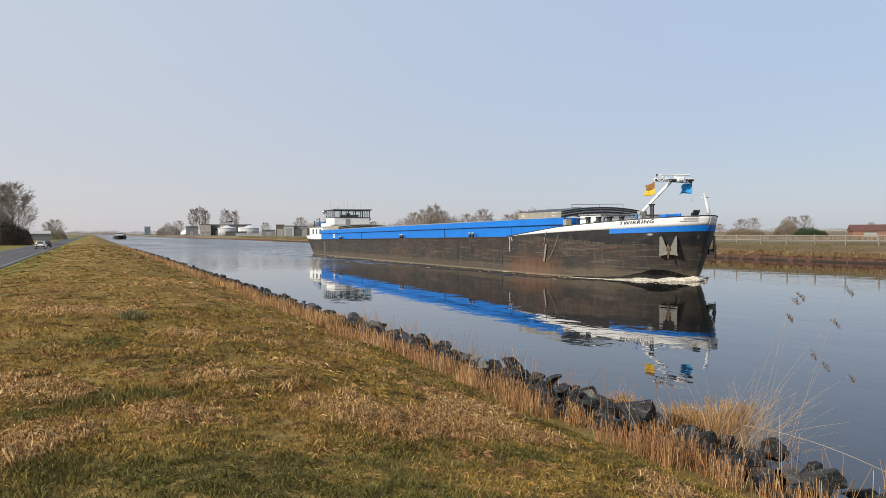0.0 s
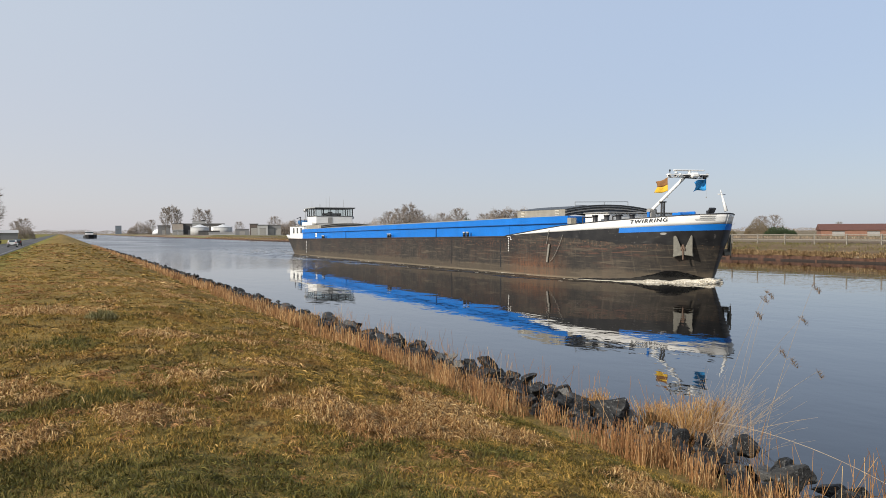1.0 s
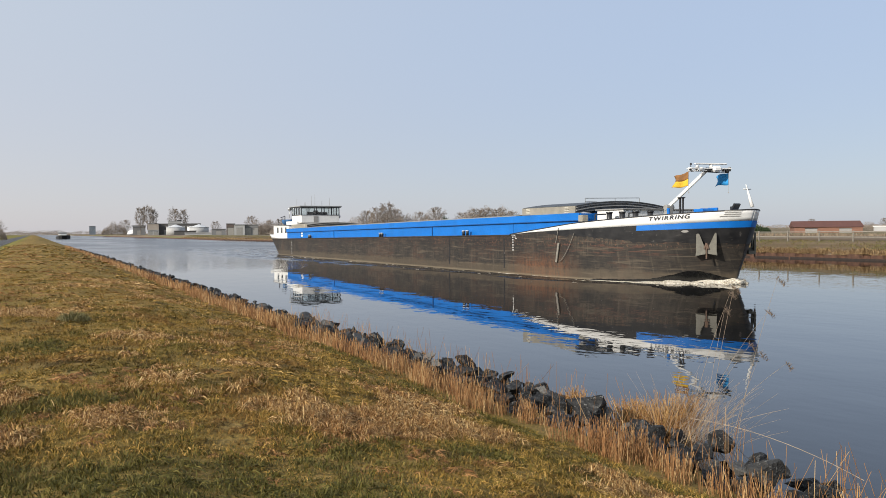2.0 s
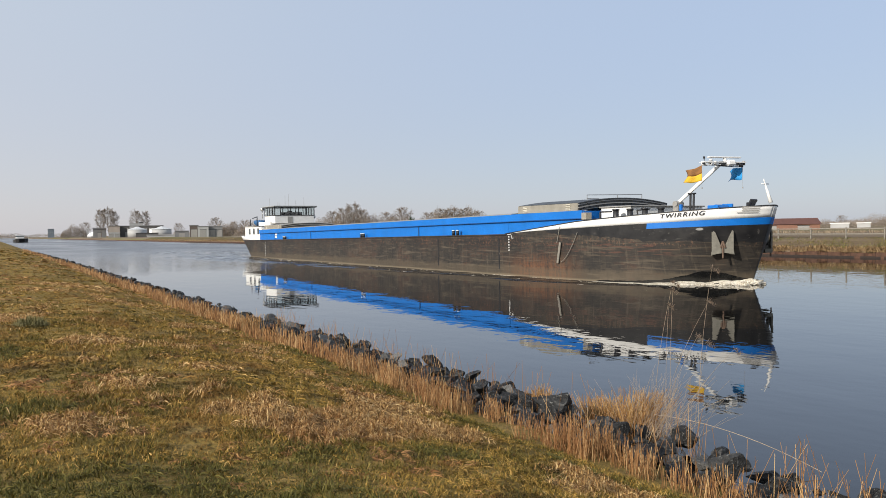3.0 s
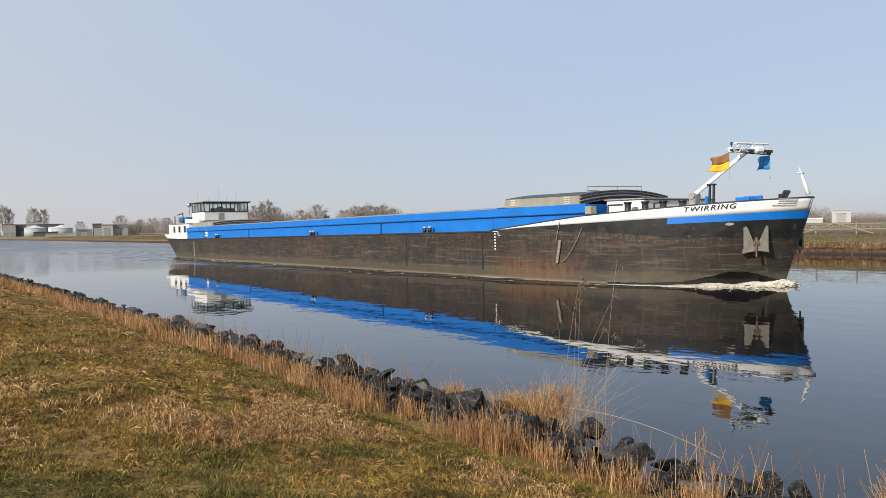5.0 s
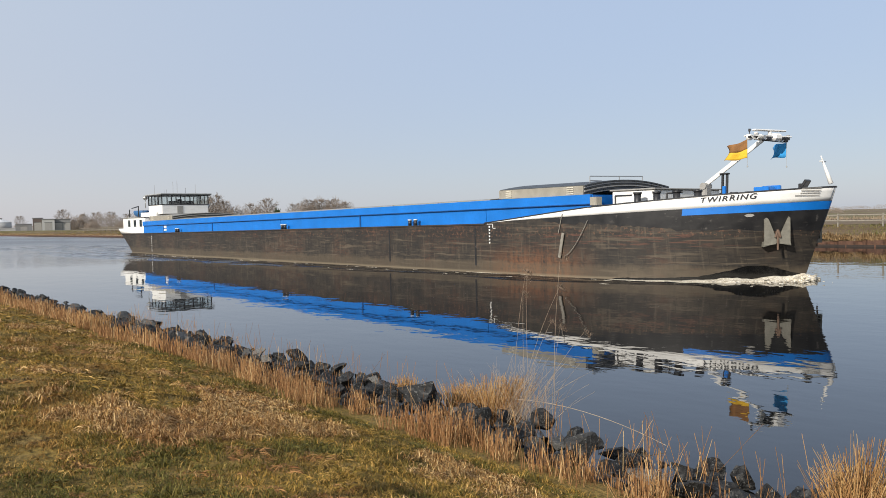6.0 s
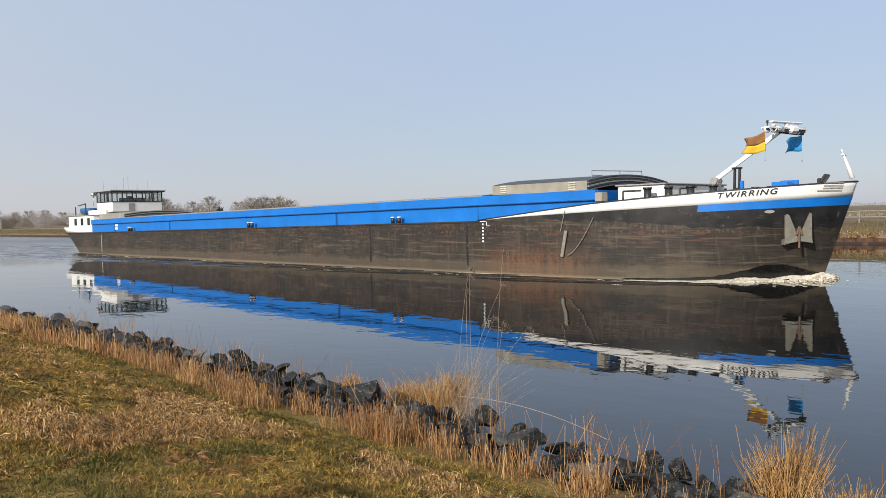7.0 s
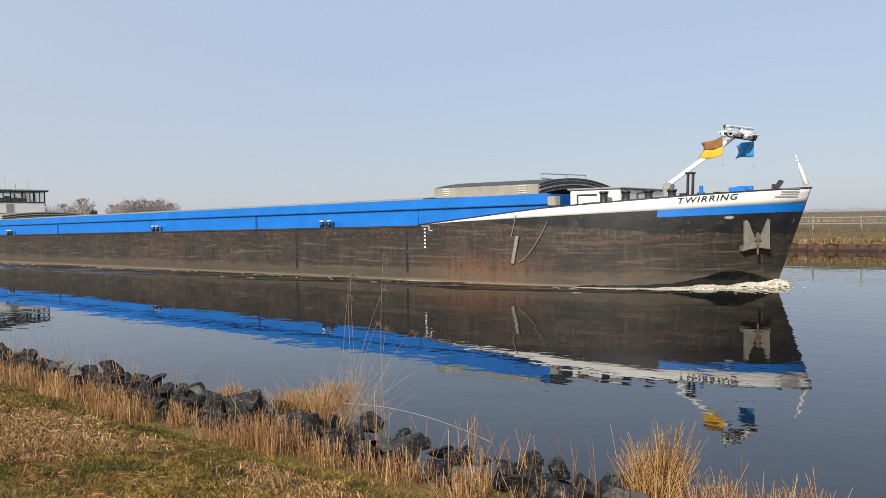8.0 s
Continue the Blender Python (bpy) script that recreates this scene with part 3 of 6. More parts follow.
    for x, y, h in ((-2.2, 71.9, 1.1), (-1.2, 71.5, 0.6), (-0.4, 70.8, 1.5), (0.1, 70.8, 1.7), (1.2, 71.0, 0.8), (2.0, 70.0, 1.2), (-1.8, 69.2, 0.5)):
        part("antenna", rodm((x, y, 6.78), (x, y, 6.8 + h), 0.025, 0.015, 6), STEEL, wh)
    for x in (-2.95, 3.05):
        d = bmesh.new()
        bmesh.ops.create_uvsphere(d, u_segments=12, v_segments=8, radius=0.28)
        bmesh.ops.translate(d, verts=d.verts, vec=(x, 69.2 if x > 0 else 72.9, 5.35 if x > 0 else 6.45))
        rod(d, (x, 69.2 if x > 0 else 72.9, 4.4 if x > 0 else 5.2), (x, 69.2 if x > 0 else 72.9, 5.2 if x > 0 else 6.3), 0.05)
        part("search_light", d, STEEL, barge, "", True)


def clear_glass():
    m = Mat("clear_window_glass", 0.02)
    m.b.inputs["Transmission Weight"].default_value = 1.0
    m.colour(m.ramp(m.noise(0.5, 2), [(0.3, (0.80, 0.85, 0.84)), (0.7, (0.88, 0.92, 0.92))]))
    return m.m


WETBLACK = plain("wet_black_paint", (0.006, 0.006, 0.006), 0.25, vary=0.3)


def build_foredeck(barge):
    # bollards on the forecastle, in pairs
    for s in (-3.35, -2.4, -1.44, -0.52):
        for sd in (-1, 1):
            hb = lerp([(-4, 3.95), (-1, 3.35), (0, 2.9)], s)
            bm = rodm((sd * hb, -s, 3.1), (sd * hb, -s, 4.24), 0.17, 0.17, 14)
            rod(bm, (sd * hb, -s, 4.16), (sd * hb, -s, 4.26), 0.205, 0.21, 14)
            part("bollard", bm, BLACK, barge, "black steel mooring bollard", True)
    part("fore_cabin", boxm(-3.1, 2.9, 3.0, 3.1, 5.4, 4.38, 0.05), WHITE, barge, "low white forecastle cabin")
    part("cabin_top", boxm(-3.2, 2.8, 4.38, 3.2, 5.5, 4.46, 0.03), GREY, barge)
    part("deck_box", boxm(-4.15, 5.6, 3.68, -3.65, 6.02, 4.12, 0.03), COVER, barge, "pale grey deck locker")
    for run in (((-3.9, 4.6, 3.3), (-3.9, 4.6, 4.12), (-3.8, 3.7, 4.12)), ((-3.55, 1.9, 3.4), (-3.55, 1.9, 4.15), (-3.3, 1.2, 4.2))):
        pp = bmesh.new()
        for a, b in zip(run, run[1:]):
            rod(pp, a, b, 0.045, 0.045, 8)
        part("vent_pipe", pp, BLACK, barge)
    # blue winches
    for x, y in ((-1.0, -1.75),):
        wn = bmesh.new()
        rod(wn, (x - 0.4, y, 4.08), (x + 0.4, y, 4.08), 0.26, 0.26, 12)
        box(wn, x - 0.65, y - 0.35, 3.5, x - 0.5, y + 0.35, 4.30, 0.03)
        box(wn, x + 0.5, y - 0.35, 3.5, x + 0.65, y + 0.35, 4.38, 0.03)
        part("anchor_winch", wn, BLUE, barge, "blue anchor winch")
    part("post_head", boxm(-2.9, -0.7, 3.4, -2.75, -0.55, 4.38, 0.03), BLUE, barge)
    # white jack staff at the stem
    js = rodm((0, -4.15, 4.35), (0, -3.78, 5.42), 0.11, 0.04, 10)
    rod(js, (0, -3.78, 5.42), (0, -3.72, 5.62), 0.035, 0.03, 6)
    rod(js, (-0.3, -3.8, 5.36), (0.3, -3.8, 5.36), 0.03, 0.03, 6)
    part("jack_staff", js, WHITE, barge, "tapered white staff on the stem", True)
    bl = boxm(-0.25, -3.0, 4.15, 0.15, -2.8, 4.42, 0.03)
    box(bl, -0.3, -3.15, 4.40, 0.2, -3.02, 4.78, 0.02, Matrix.Translation((0, -3, 4.46)) @ Euler((radians(32), 0, 0)).to_matrix().to_4x4() @ Matrix.Translation((0, 3, -4.6)))
    part("bow_lamp", bl, BLACK, barge)
    # folding radar mast
    mf = boxm(-0.80, 1.45, 3.4, -0.28, 1.85, 4.62, 0.08)
    rod(mf, (-0.84, 1.62, 4.50), (-0.24, 1.62, 4.50), 0.17, 0.17, 14)
    part("mast_foot", mf, GREY, barge, "grey mast foot")
    a, b = Vector((-0.5, 1.62, 4.60)), Vector((-0.5, -1.30, 6.55))
    tilt = Matrix.Translation(a) @ Euler((math.atan2(b.z - a.z, a.y - b.y), 0, 0)).to_matrix().to_4x4().inverted()
    mast = part("radar_mast", box(bmesh.new(), -0.055, -(b - a).length, -0.10, 0.055, 0.0, 0.10, 0.02, tilt), WHITE, barge, "slanting white radar mast")
    for y in (0.55, 0.78):
        part("mast_strut", rodm((-0.5, y, 3.4), (-0.5, y - 0.05, 5.05), 0.065, 0.065, 10), BLACK, barge)
    part("strut_head", boxm(-0.64, 0.42, 5.02, -0.36, 0.84, 5.10, 0.02), BLACK, barge)
    # yard with the instruments: x runs along the yard, to port
    yard = pose(-0.5, -1.55, 6.66, 0, 0, -14)

    def aloft(name, bm, mat, label="", smooth=False):
        return part(name, bm, mat, mast, label, smooth, yard)
    fr = bmesh.new()
    for y in (-0.16, 0.16):
        rod(fr, (-1.38, y, 0), (1.36, y, 0), 0.032)
        for a, b in (((-1.30, -0.02), (-1.12, -0.16)), ((-1.12, -0.16), (-0.92, -0.16)), ((-0.92, -0.16), (-0.78, -0.02)), ((-0.72, -0.02), (-0.58, -0.14)), ((-0.58, -0.14), (-0.30, -0.14))):
            rod(fr, (a[0], y, a[1]), (b[0], y, b[1]), 0.024)
    for x in (-1.36, -0.95, -0.45, 0.02, 0.75, 1.34):
        rod(fr, (x, -0.18, 0), (x, 0.18, 0), 0.026)
    aloft("instrument_frame", fr, WHITE, "open white tube yard")
    aloft("radar_scanner", boxm(-0.98, -0.11, 0.24, 1.12, 0.11, 0.32, 0.03), WHITE, "white radar scanner bar")
    rb = rodm((0.10, 0, 0.05), (0.10, 0, 0.25), 0.10, 0.08, 14)
    box(rb, 0.12, -0.28, -0.20, 0.68, 0.28, 0.14, 0.10)
    aloft("radar_box", rb, WHITE, "rounded white radar housing")
    aloft("mast_head", boxm(-0.30, -0.16, -0.20, 0.06, 0.16, 0.06, 0.05), BLACK)
    aloft("cross_bar", rodm((-0.30, 0, -0.19), (1.0, 0, -0.24), 0.022), BLACK)
    for x, z, r, mt in ((-1.26, -0.06, 0.13, WHITE), (-0.80, -0.05, 0.10, GREY), (-0.52, -0.04, 0.09, WHITE), (0.92, -0.08, 0.10, WHITE), (1.16, -0.12, 0.12, BLACK), (1.34, -0.02, 0.08, GREY)):
        ml = aloft("mast_lamp", rodm((x, 0, z - 0.12), (x, 0, z + 0.12), r, r, 14), mt, "", True)
        part("lens", rodm((x - r * 0.4, -r - 0.02, z), (x - r * 0.4, -r * 0.4, z), r * 0.6, r * 0.6, 10), BLACK, ml)
    bk = rodm((-1.22, 0, 0), (-1.22, 0, 0.24), 0.022)
    rod(bk, (-1.22, 0, 0.20), (-1.22, 0, 0.32), 0.055)
    aloft("beacon", bk, BLACK)
    aloft("horn", rodm((-0.62, -0.05, -0.10), (-0.62, -0.35, -0.08), 0.03, 0.09, 12), STEEL)
    aloft("dome", rodm((-0.80, 0, 0.10), (-0.80, 0, 0.20), 0.12, 0.05, 14), WHITE, "", True)
    # anchor in its recess on the bow
    build_anchor(barge)
    # dark wet plates over the bow wave
    wet = [-5.0 + 0.1 * k for k in range(79)]
    crest = [(-5, -0.02), (-4, 0.10), (-2, 0.14), (-0.6, 0.22), (0.2, 0.38), (0.8, 0.60), (1.25, 0.72), (1.7, 0.72), (2.1, 0.60), (2.5, 0.42), (2.8, 0.30)]
    shell(wet, lambda s: -0.3, lambda s: lerp(crest, s) + 0.05 * noise.noise((s * 2.3, 1, 0)) + 0.03 * noise.noise((s * 7, 1, 0)), 3, WETBLACK, "wet_band", barge, "wet black band over the bow wave", 0.012)
    # four grey slots near the stem
    for k in range(4):
        z = 3.83 + 0.105 * k
        st = [2.25 - 0.12 * (k == 0), 2.4, 2.5, 2.6, 2.7]
        shell(st, lambda s, z=z: z, lambda s, z=z: z + 0.035, 1, GREY, "bow_slot", barge, "", 0.05, sides=(1,))


def build_anchor(barge):
    """A stockless anchor drawn up flat against the starboard bow."""
    aft, fore = Vector((-2.22, -2.16, 0)), Vector((-1.52, -3.00, 0))
    out = Vector((fore.y - aft.y, aft.x - fore.x, 0)).normalized()

    def at(y, z, o=0.0):
        """A point of the upright plane of the flukes; o: metres outwards."""
        return aft.lerp(fore, (y - 2.06) / 0.90) + out * o + Vector((0, 0, z))
    for sd in (1, -1):
        bm = bmesh.new()

        def plate(pts, o0, o1):
            a = [at(s, z, o0) for s, z in pts]
            b = [at(s, z, o1) for s, z in pts]
            va = [bm.verts.new((p.x * sd, p.y, p.z)) for p in a]
            vb = [bm.verts.new((p.x * sd, p.y, p.z)) for p in b]
            bm.faces.new(va)
            bm.faces.new(vb[::-1])
            for k in range(len(va)):
                bm.faces.new((va[k], va[(k + 1) % len(va)], vb[(k + 1) % len(va)], vb[k]))
        # two flukes and the crown
        plate([(2.06, 1.66), (2.06, 2.84), (2.15, 2.90), (2.22, 2.82), (2.38, 2.30), (2.46, 2.02), (2.46, 1.72)], 0.03, 0.12)
        plate([(2.96, 1.70), (2.96, 2.88), (2.91, 2.94), (2.86, 2.84), (2.68, 2.34), (2.58, 2.04), (2.58, 1.74)], 0.03, 0.12)
        plate([(2.03, 1.60), (2.50, 1.76), (2.99, 1.66), (2.97, 1.84), (2.52, 2.04), (2.05, 1.80)], -0.28, 0.10)
        bmesh.ops.recalc_face_normals(bm, faces=bm.faces)
        anc = part("anchor", bm, plain("anchor_grey", (0.17, 0.16, 0.13), 0.7, vary=0.3, scale=5), barge, "grey stockless anchor on the bow")
        sh = bmesh.new()
        p, q = at(2.52, 1.46, 0.15), at(2.52, 2.34, 0.15)
        rod(sh, (p.x * sd, p.y, p.z), (q.x * sd, q.y, q.z), 0.045)
        for y in (2.43, 2.61):
            p, q = at(y, 2.02, 0.17), at(2.52, 2.36, 0.17)
            rod(sh, (p.x * sd, p.y, p.z), (q.x * sd, q.y, q.z), 0.05)
        part("shank", sh, plain("shank_brown", (0.15, 0.095, 0.065), 0.8, vary=0.4, scale=6), anc)


def build_markings(barge):
    white = bpy.data.materials["white_ship_paint"]
    # ship's name, bent round the bow
    cu = bpy.data.curves.new("name_text", "FONT")
    cu.body = "TWIRRING"
    cu.size, cu.extrude, cu.shear, cu.space_character = 1.0, 0.0, 0.12, 1.20
    cu.offset = 0.010
    tmp = new("name_text", cu)
    dg = bpy.context.evaluated_depsgraph_get()
    me = bpy.data.meshes.new_from_object(tmp.evaluated_get(dg))
    bpy.data.objects.remove(tmp)
    xs = [v.co.x for v in me.vertices]
    ys = [v.co.y for v in me.vertices]
    lo, wid, top = min(xs), max(xs) - min(xs), max(ys)
    # arc length along the shell at the height of the name
    tab = [(0.0, -0.70)]
    s = -0.70
    while s < 2.3:
        tab.append((tab[-1][0] + (hull_pt(s + 0.05, 3.85) - hull_pt(s, 3.85)).length, s + 0.05))
        s += 0.05
    for sd in (1, -1):
        mc = me.copy()
        for v in mc.vertices:
            a = (v.co.x - lo) / wid * 2.36
            if sd < 0:
                a = 2.36 - a
            st = lerp(tab, a)
            p = hull_pt(st, lerp([(0, 3.64), (2.36, 3.775)], a) + v.co.y / top * 0.235, 0.045)
            v.co = (p.x * sd, p.y, p.z)
        mc.materials.clear()
        mc.materials.append(BLACK)
        part("name_letters", mc, BLACK, barge, "black lettering TWIRRING on the bow")
    # draught marks
    for s0, z0, z1, n in ((-12.8, 1.70, 2.80, 6), (-66.4, 0.3, 2.1, 9)):
        for k in range(n):
            z = z0 + (z1 - z0) * k / n
            part("draught_mark", boxm(-HB - 0.02, -s0 - 0.05, z, -HB - 0.005, -s0 + 0.05, z + (z1 - z0) / n * 0.5), white, barge, "white draught mark")
    bm = bmesh.new()
    box(bm, -HB - 0.02, 12.5, 2.80, -HB - 0.005, 13.0, 2.83)
    box(bm, -HB - 0.02, 12.5, 2.56, -HB - 0.005, 12.54, 2.83)
    box(bm, -HB - 0.02, 12.3, 2.56, -HB - 0.005, 12.54, 2.59)
    part("load_mark", bm, white, barge)
    # paired bitts on the side deck, with white tops
    for s in (-20.6, -20.0, -37.6, -37.1, -60.2, -59.7):
        z = deck_z(s)
        b = part("bitt", rodm((-4.35, -s, z), (-4.35, -s, z + 0.34), 0.12, 0.12, 12), BLACK, barge, "small black bitt with white top", True)
        part("bitt_top", rodm((-4.35, -s, z + 0.34), (-4.35, -s, z + 0.40), 0.14, 0.14, 12), white, b)
    bm = bmesh.new()
    for k in range(3):
        box(bm, -4.02, 63.8, 2.55 + 0.32 * k, -3.985, 64.5, 2.77 + 0.32 * k, 0.01)
    part("notice_plate", bm, WHITE, barge, "small white notice plates")
    # hull frames showing as dark vertical welds, and a sagging fender board with its line
    for s in (-14.0, -22.4):
        part("weld_strap", boxm(-HB - 0.012, -s - 0.075, 0.40, -HB + 0.01, -s + 0.075, deck_z(s) - 0.25, 0.004), BOWBLACK, barge)
    bd = bmesh.new()
    box(bd, -HB - 0.12, 7.31, 1.0, -HB - 0.04, 7.49, 2.32, 0.02, Matrix.Translation((0, 7.4, 1.7)) @ Euler((radians(12), 0, 0)).to_matrix().to_4x4() @ Matrix.Translation((0, -7.4, -1.7)))
    part("fender_board", bd, WOOD, barge, "weathered wooden fender board hung on a line")
    part("fender_line", rodm((-HB - 0.08, 7.6, 2.28), (-HB - 0.03, 7.35, 3.3), 0.02), WOOD, barge)
    ln = bmesh.new()
    pts = [Vector((-HB - 0.10 + 0.06 * (k / 8), 7.2 - 1.5 * k / 8, 1.1 + 1.85 * (k / 8) ** 1.5)) for k in range(9)]
    for a, b in zip(pts, pts[1:]):
        rod(ln, a, b, 0.018, 0.018, 6)
    part("fender_line", ln, WOOD, barge)


def wavy(w, h, z_lo, z_hi, mat, name, parent, phase, at=None, label="", droop=0.18):
    """A flag or part of one: hoist at y = 0, flying towards +y."""
    verts, faces = [], []
    nx, nz = 12, 4
    for j in range(nz + 1):
        z = z_lo + (z_hi - z_lo) * j / nz
        for i in range(nx + 1):
            u = i / nx
            verts.append((0.13 * u ** 0.7 * math.sin(6.5 * u + phase + z), w * u * (0.95 + 0.12 * math.sin(5 * z)), z - droop * u * h * (1.0 + 0.75 * z / h) + 0.03 * math.sin(7 * u + 3 * phase)))
    for j in range(nz):
        for i in range(nx):
            a = j * (nx + 1) + i
            faces.append((a, a + 1, a + nx + 2, a + nx + 1))
    me = link_mesh(name, verts, faces, mat, True)
    ob = part(name, me, mat, parent, label, at=at)
    so = ob.modifiers.new("cloth", "SOLIDIFY")
    so.thickness = 0.008
    return ob


HOIST_A, HOIST_B = (-1.83, -1.22, 6.44), (0.80, -1.80, 6.46)


def build_flags(barge):
    brown = plain("flag_brown", (0.25, 0.115, 0.035), 0.85, vary=0.3)
    yellow = plain("flag_yellow", (0.70, 0.42, 0.03), 0.85, vary=0.15)
    cyan = plain("flag_blue", (0.03, 0.28, 0.62), 0.85, vary=0.2)
    f1 = wavy(1.0, 0.85, -0.42, 0.02, brown, "flag", barge, 0.4, pose(*HOIST_A), "brown and yellow flag", 0.26)
    wavy(1.0, 0.85, -0.82, -0.42, yellow, "flag_band", f1, 0.4, droop=0.26)
    f2 = wavy(0.92, 0.72, -0.72, 0.0, cyan, "pennant", barge, 1.2, pose(*HOIST_B), "bright blue flag", 0.24)
    hl = bmesh.new()
    for x, y, z in (HOIST_A, HOIST_B):
        rod(hl, (x, y, z + 0.2), (x, y, z - 1.15), 0.006)
        rod(hl, (x, y, z - 1.15), (x, y, z - 1.22), 0.035, 0.035, 8)
    part("halyard", hl, GREY, barge)
    return f1, f2


def build_bow_wave():
    """Foam thrown up at the stem and trailing along the side."""
    foam = Mat("river_foam", 0.6)
    n1, n2 = foam.noise(2.5, 6), foam.noise(14, 4)
    foam.colour(foam.mix(foam.mask(n2, 0.45, 0.62), foam.ramp(n1, [(0.35, (0.30, 0.25, 0.17)), (0.60, (0.62, 0.56, 0.45))]), (0.74, 0.70, 0.61))).bump(n2, 0.35, 0.03)
    wave = thing("bow_wave", "white and cream foam curling from the barge's bow", "wave", pose(BARGE_X, BARGE_Y0, 0))
    for sd, nm in ((1, "foam_starboard"), (-1, "foam_port")):
        verts, faces = [], []
        st = [2.95 - 0.16 * k for k in range(112)]
        m = 9
        for j, s in enumerate(st):
            p = hull_pt(s, 0.0)
            q = hull_pt(max(s, -76), 0.0, 0.3) - p
            q.normalize()
            f = j / len(st)
            wid = (0.30 + 0.75 * min(1, f * 8)) * (1 - 0.80 * min(1, 1.6 * f)) * (1 + 0.5 * noise.noise((s * 1.3, 3.0, sd)))
            hgt = (0.36 * math.exp(-f * 13) + 0.07 * math.exp(-((f - 0.10) / 0.12) ** 2) + 0.014) * (1 + 0.6 * noise.noise((s * 1.1, 7.0, sd)))
            for k in range(m):
                u = k / (m - 1)
                o = p + q * (-0.12 + wid * u)
                z = hgt * (max(0.0, math.sin(math.pi * min(1.0, 0.18 + 0.82 * u))) ** 0.8) * (1 + 0.5 * noise.noise((s * 4, u * 4, 1.0))) * (1 - 0.5 * u) - 0.03 * (u > 0.95) + 0.002
                verts.append((o.x * sd, o.y, z))
        for j in range(len(st) - 1):
            for k in range(m - 1):
                hole = noise.noise((st[j] * 1.6, k * 0.9, 11.0 + sd))
                if k >= 6 and hole > 0.30 and j > 4:
                    continue
                a = j * m + k
                f4 = (a, a + 1, a + m + 1, a + m)
                faces.append(f4 if sd > 0 else f4[::-1])
        tagged(part(nm, link_mesh(nm, verts, faces, foam.m, True), foam.m, wave), kind="stuff")
    # the heap of foam that the stem pushes before it
    bm = bmesh.new()
    bmesh.ops.create_icosphere(bm, subdivisions=5, radius=1.0)
    for v in bm.verts:
        q = v.co.copy()
        k = 1 + 0.34 * noise.noise(q * 2.3) + 0.22 * noise.noise(q * 5.0) + 0.12 * noise.noise(q * 12.0)
        v.co = Vector((q.x * 0.80 * k, q.y * 0.50 * k - 3.00, q.z * 0.22 * k + 0.04))
    part("foam_crest", bm, foam.m, wave, "", True)
    # spray bubbles round the stem
    rnd = random.Random(5)
    bm = bmesh.new()
    for k in range(90):
        s = 2.9 - abs(rnd.gauss(0, 1.2))
        p = hull_pt(s, 0.1, 0.1 + abs(rnd.gauss(0, 0.7)))
        r = rnd.uniform(0.02, 0.07)
        g = bmesh.ops.create_icosphere(bm, subdivisions=1, radius=r)["verts"]
        bmesh.ops.transform(bm, matrix=Matrix.Translation((p.x, p.y - rnd.uniform(0, 0.5), rnd.uniform(0, 0.10))) @ Matrix.Diagonal((1.4, 1.6, 0.5, 1)), verts=g)
    tagged(part("spray", bm, foam.m, wave), kind="stuff")
    return wave


def build_wake():
    """Low ripples that run along with the ship."""
    wake = thing("wake", "low glossy ripples running beside and behind the barge", "wave", pose(BARGE_X, BARGE_Y0, 0))
    rnd = random.Random(9)
    verts, faces = [], []
    for k in range(520):
        if k < 200:
            y, x = rnd.uniform(66, 125), rnd.uniform(-11, 6)
        else:
            y = rnd.uniform(2, 84)
            x = -HB - 0.3 - abs(rnd.gauss(0, 1.0)) - max(0, y - 10) * rnd.uniform(0, 0.10)
        if 0 <= y < 82 and -HB < x < HB:
            x = -HB - rnd.uniform(0.2, 2)
        ln, w, h = rnd.uniform(0.8, 3.6), rnd.uniform(0.10, 0.30), rnd.uniform(0.012, 0.055)
        tilt = rnd.uniform(0.05, 0.30)
        b0 = len(verts)
        n = 8
        for i in range(n + 1):
            u = -1 + 2 * i / n
            e = 1 - u * u
            cx, cy = x + u * ln * tilt * -1, y + u * ln
            for q, zz in ((-1, -0.01), (-0.4, h * 0.8), (0.4, h * 0.8), (1, -0.01)):
                verts.append((cx + q * w * e, cy, (zz if zz > 0 else 0) * e - 0.004 + (0.005 if zz > 0 else 0)))
        for i in range(n):
            for q in range(3):
                a = b0 + i * 4 + q
                faces.append((a, a + 1, a + 5, a + 4))
    foam = bpy.data.materials["river_foam"]
    fv, ff = [], []
    for k in range(130):                    # broken line of foam beside the hull
        y = rnd.uniform(3, 80)
        x = -HB - 0.35 - 0.012 * y + rnd.gauss(0, 0.10) - (rnd.uniform(0.3, 2.2) if rnd.random() < 0.25 else 0)
        ln, w = rnd.uniform(0.08, 0.5), rnd.uniform(0.012, 0.035)
        b0 = len(fv)
        for i in range(8):
            a = i * math.pi / 4
            q = rnd.uniform(0.6, 1.1)
            fv.append((x + w * math.cos(a) * q - 0.012 * ln * math.sin(a), y + ln * math.sin(a) * q, 0.012))
        fv.append((x, y, 0.022))
        ff += [(b0 + i, b0 + (i + 1) % 8, b0 + 8) for i in range(8)]
    tagged(part("foam_flecks", link_mesh("foam_flecks", fv, ff, foam), foam, wake, "broken line of pale foam"), kind="stuff")
    tagged(part("ripples", link_mesh("ripples", verts, faces, WATER, True), WATER, wake), kind="stuff")
    return wake


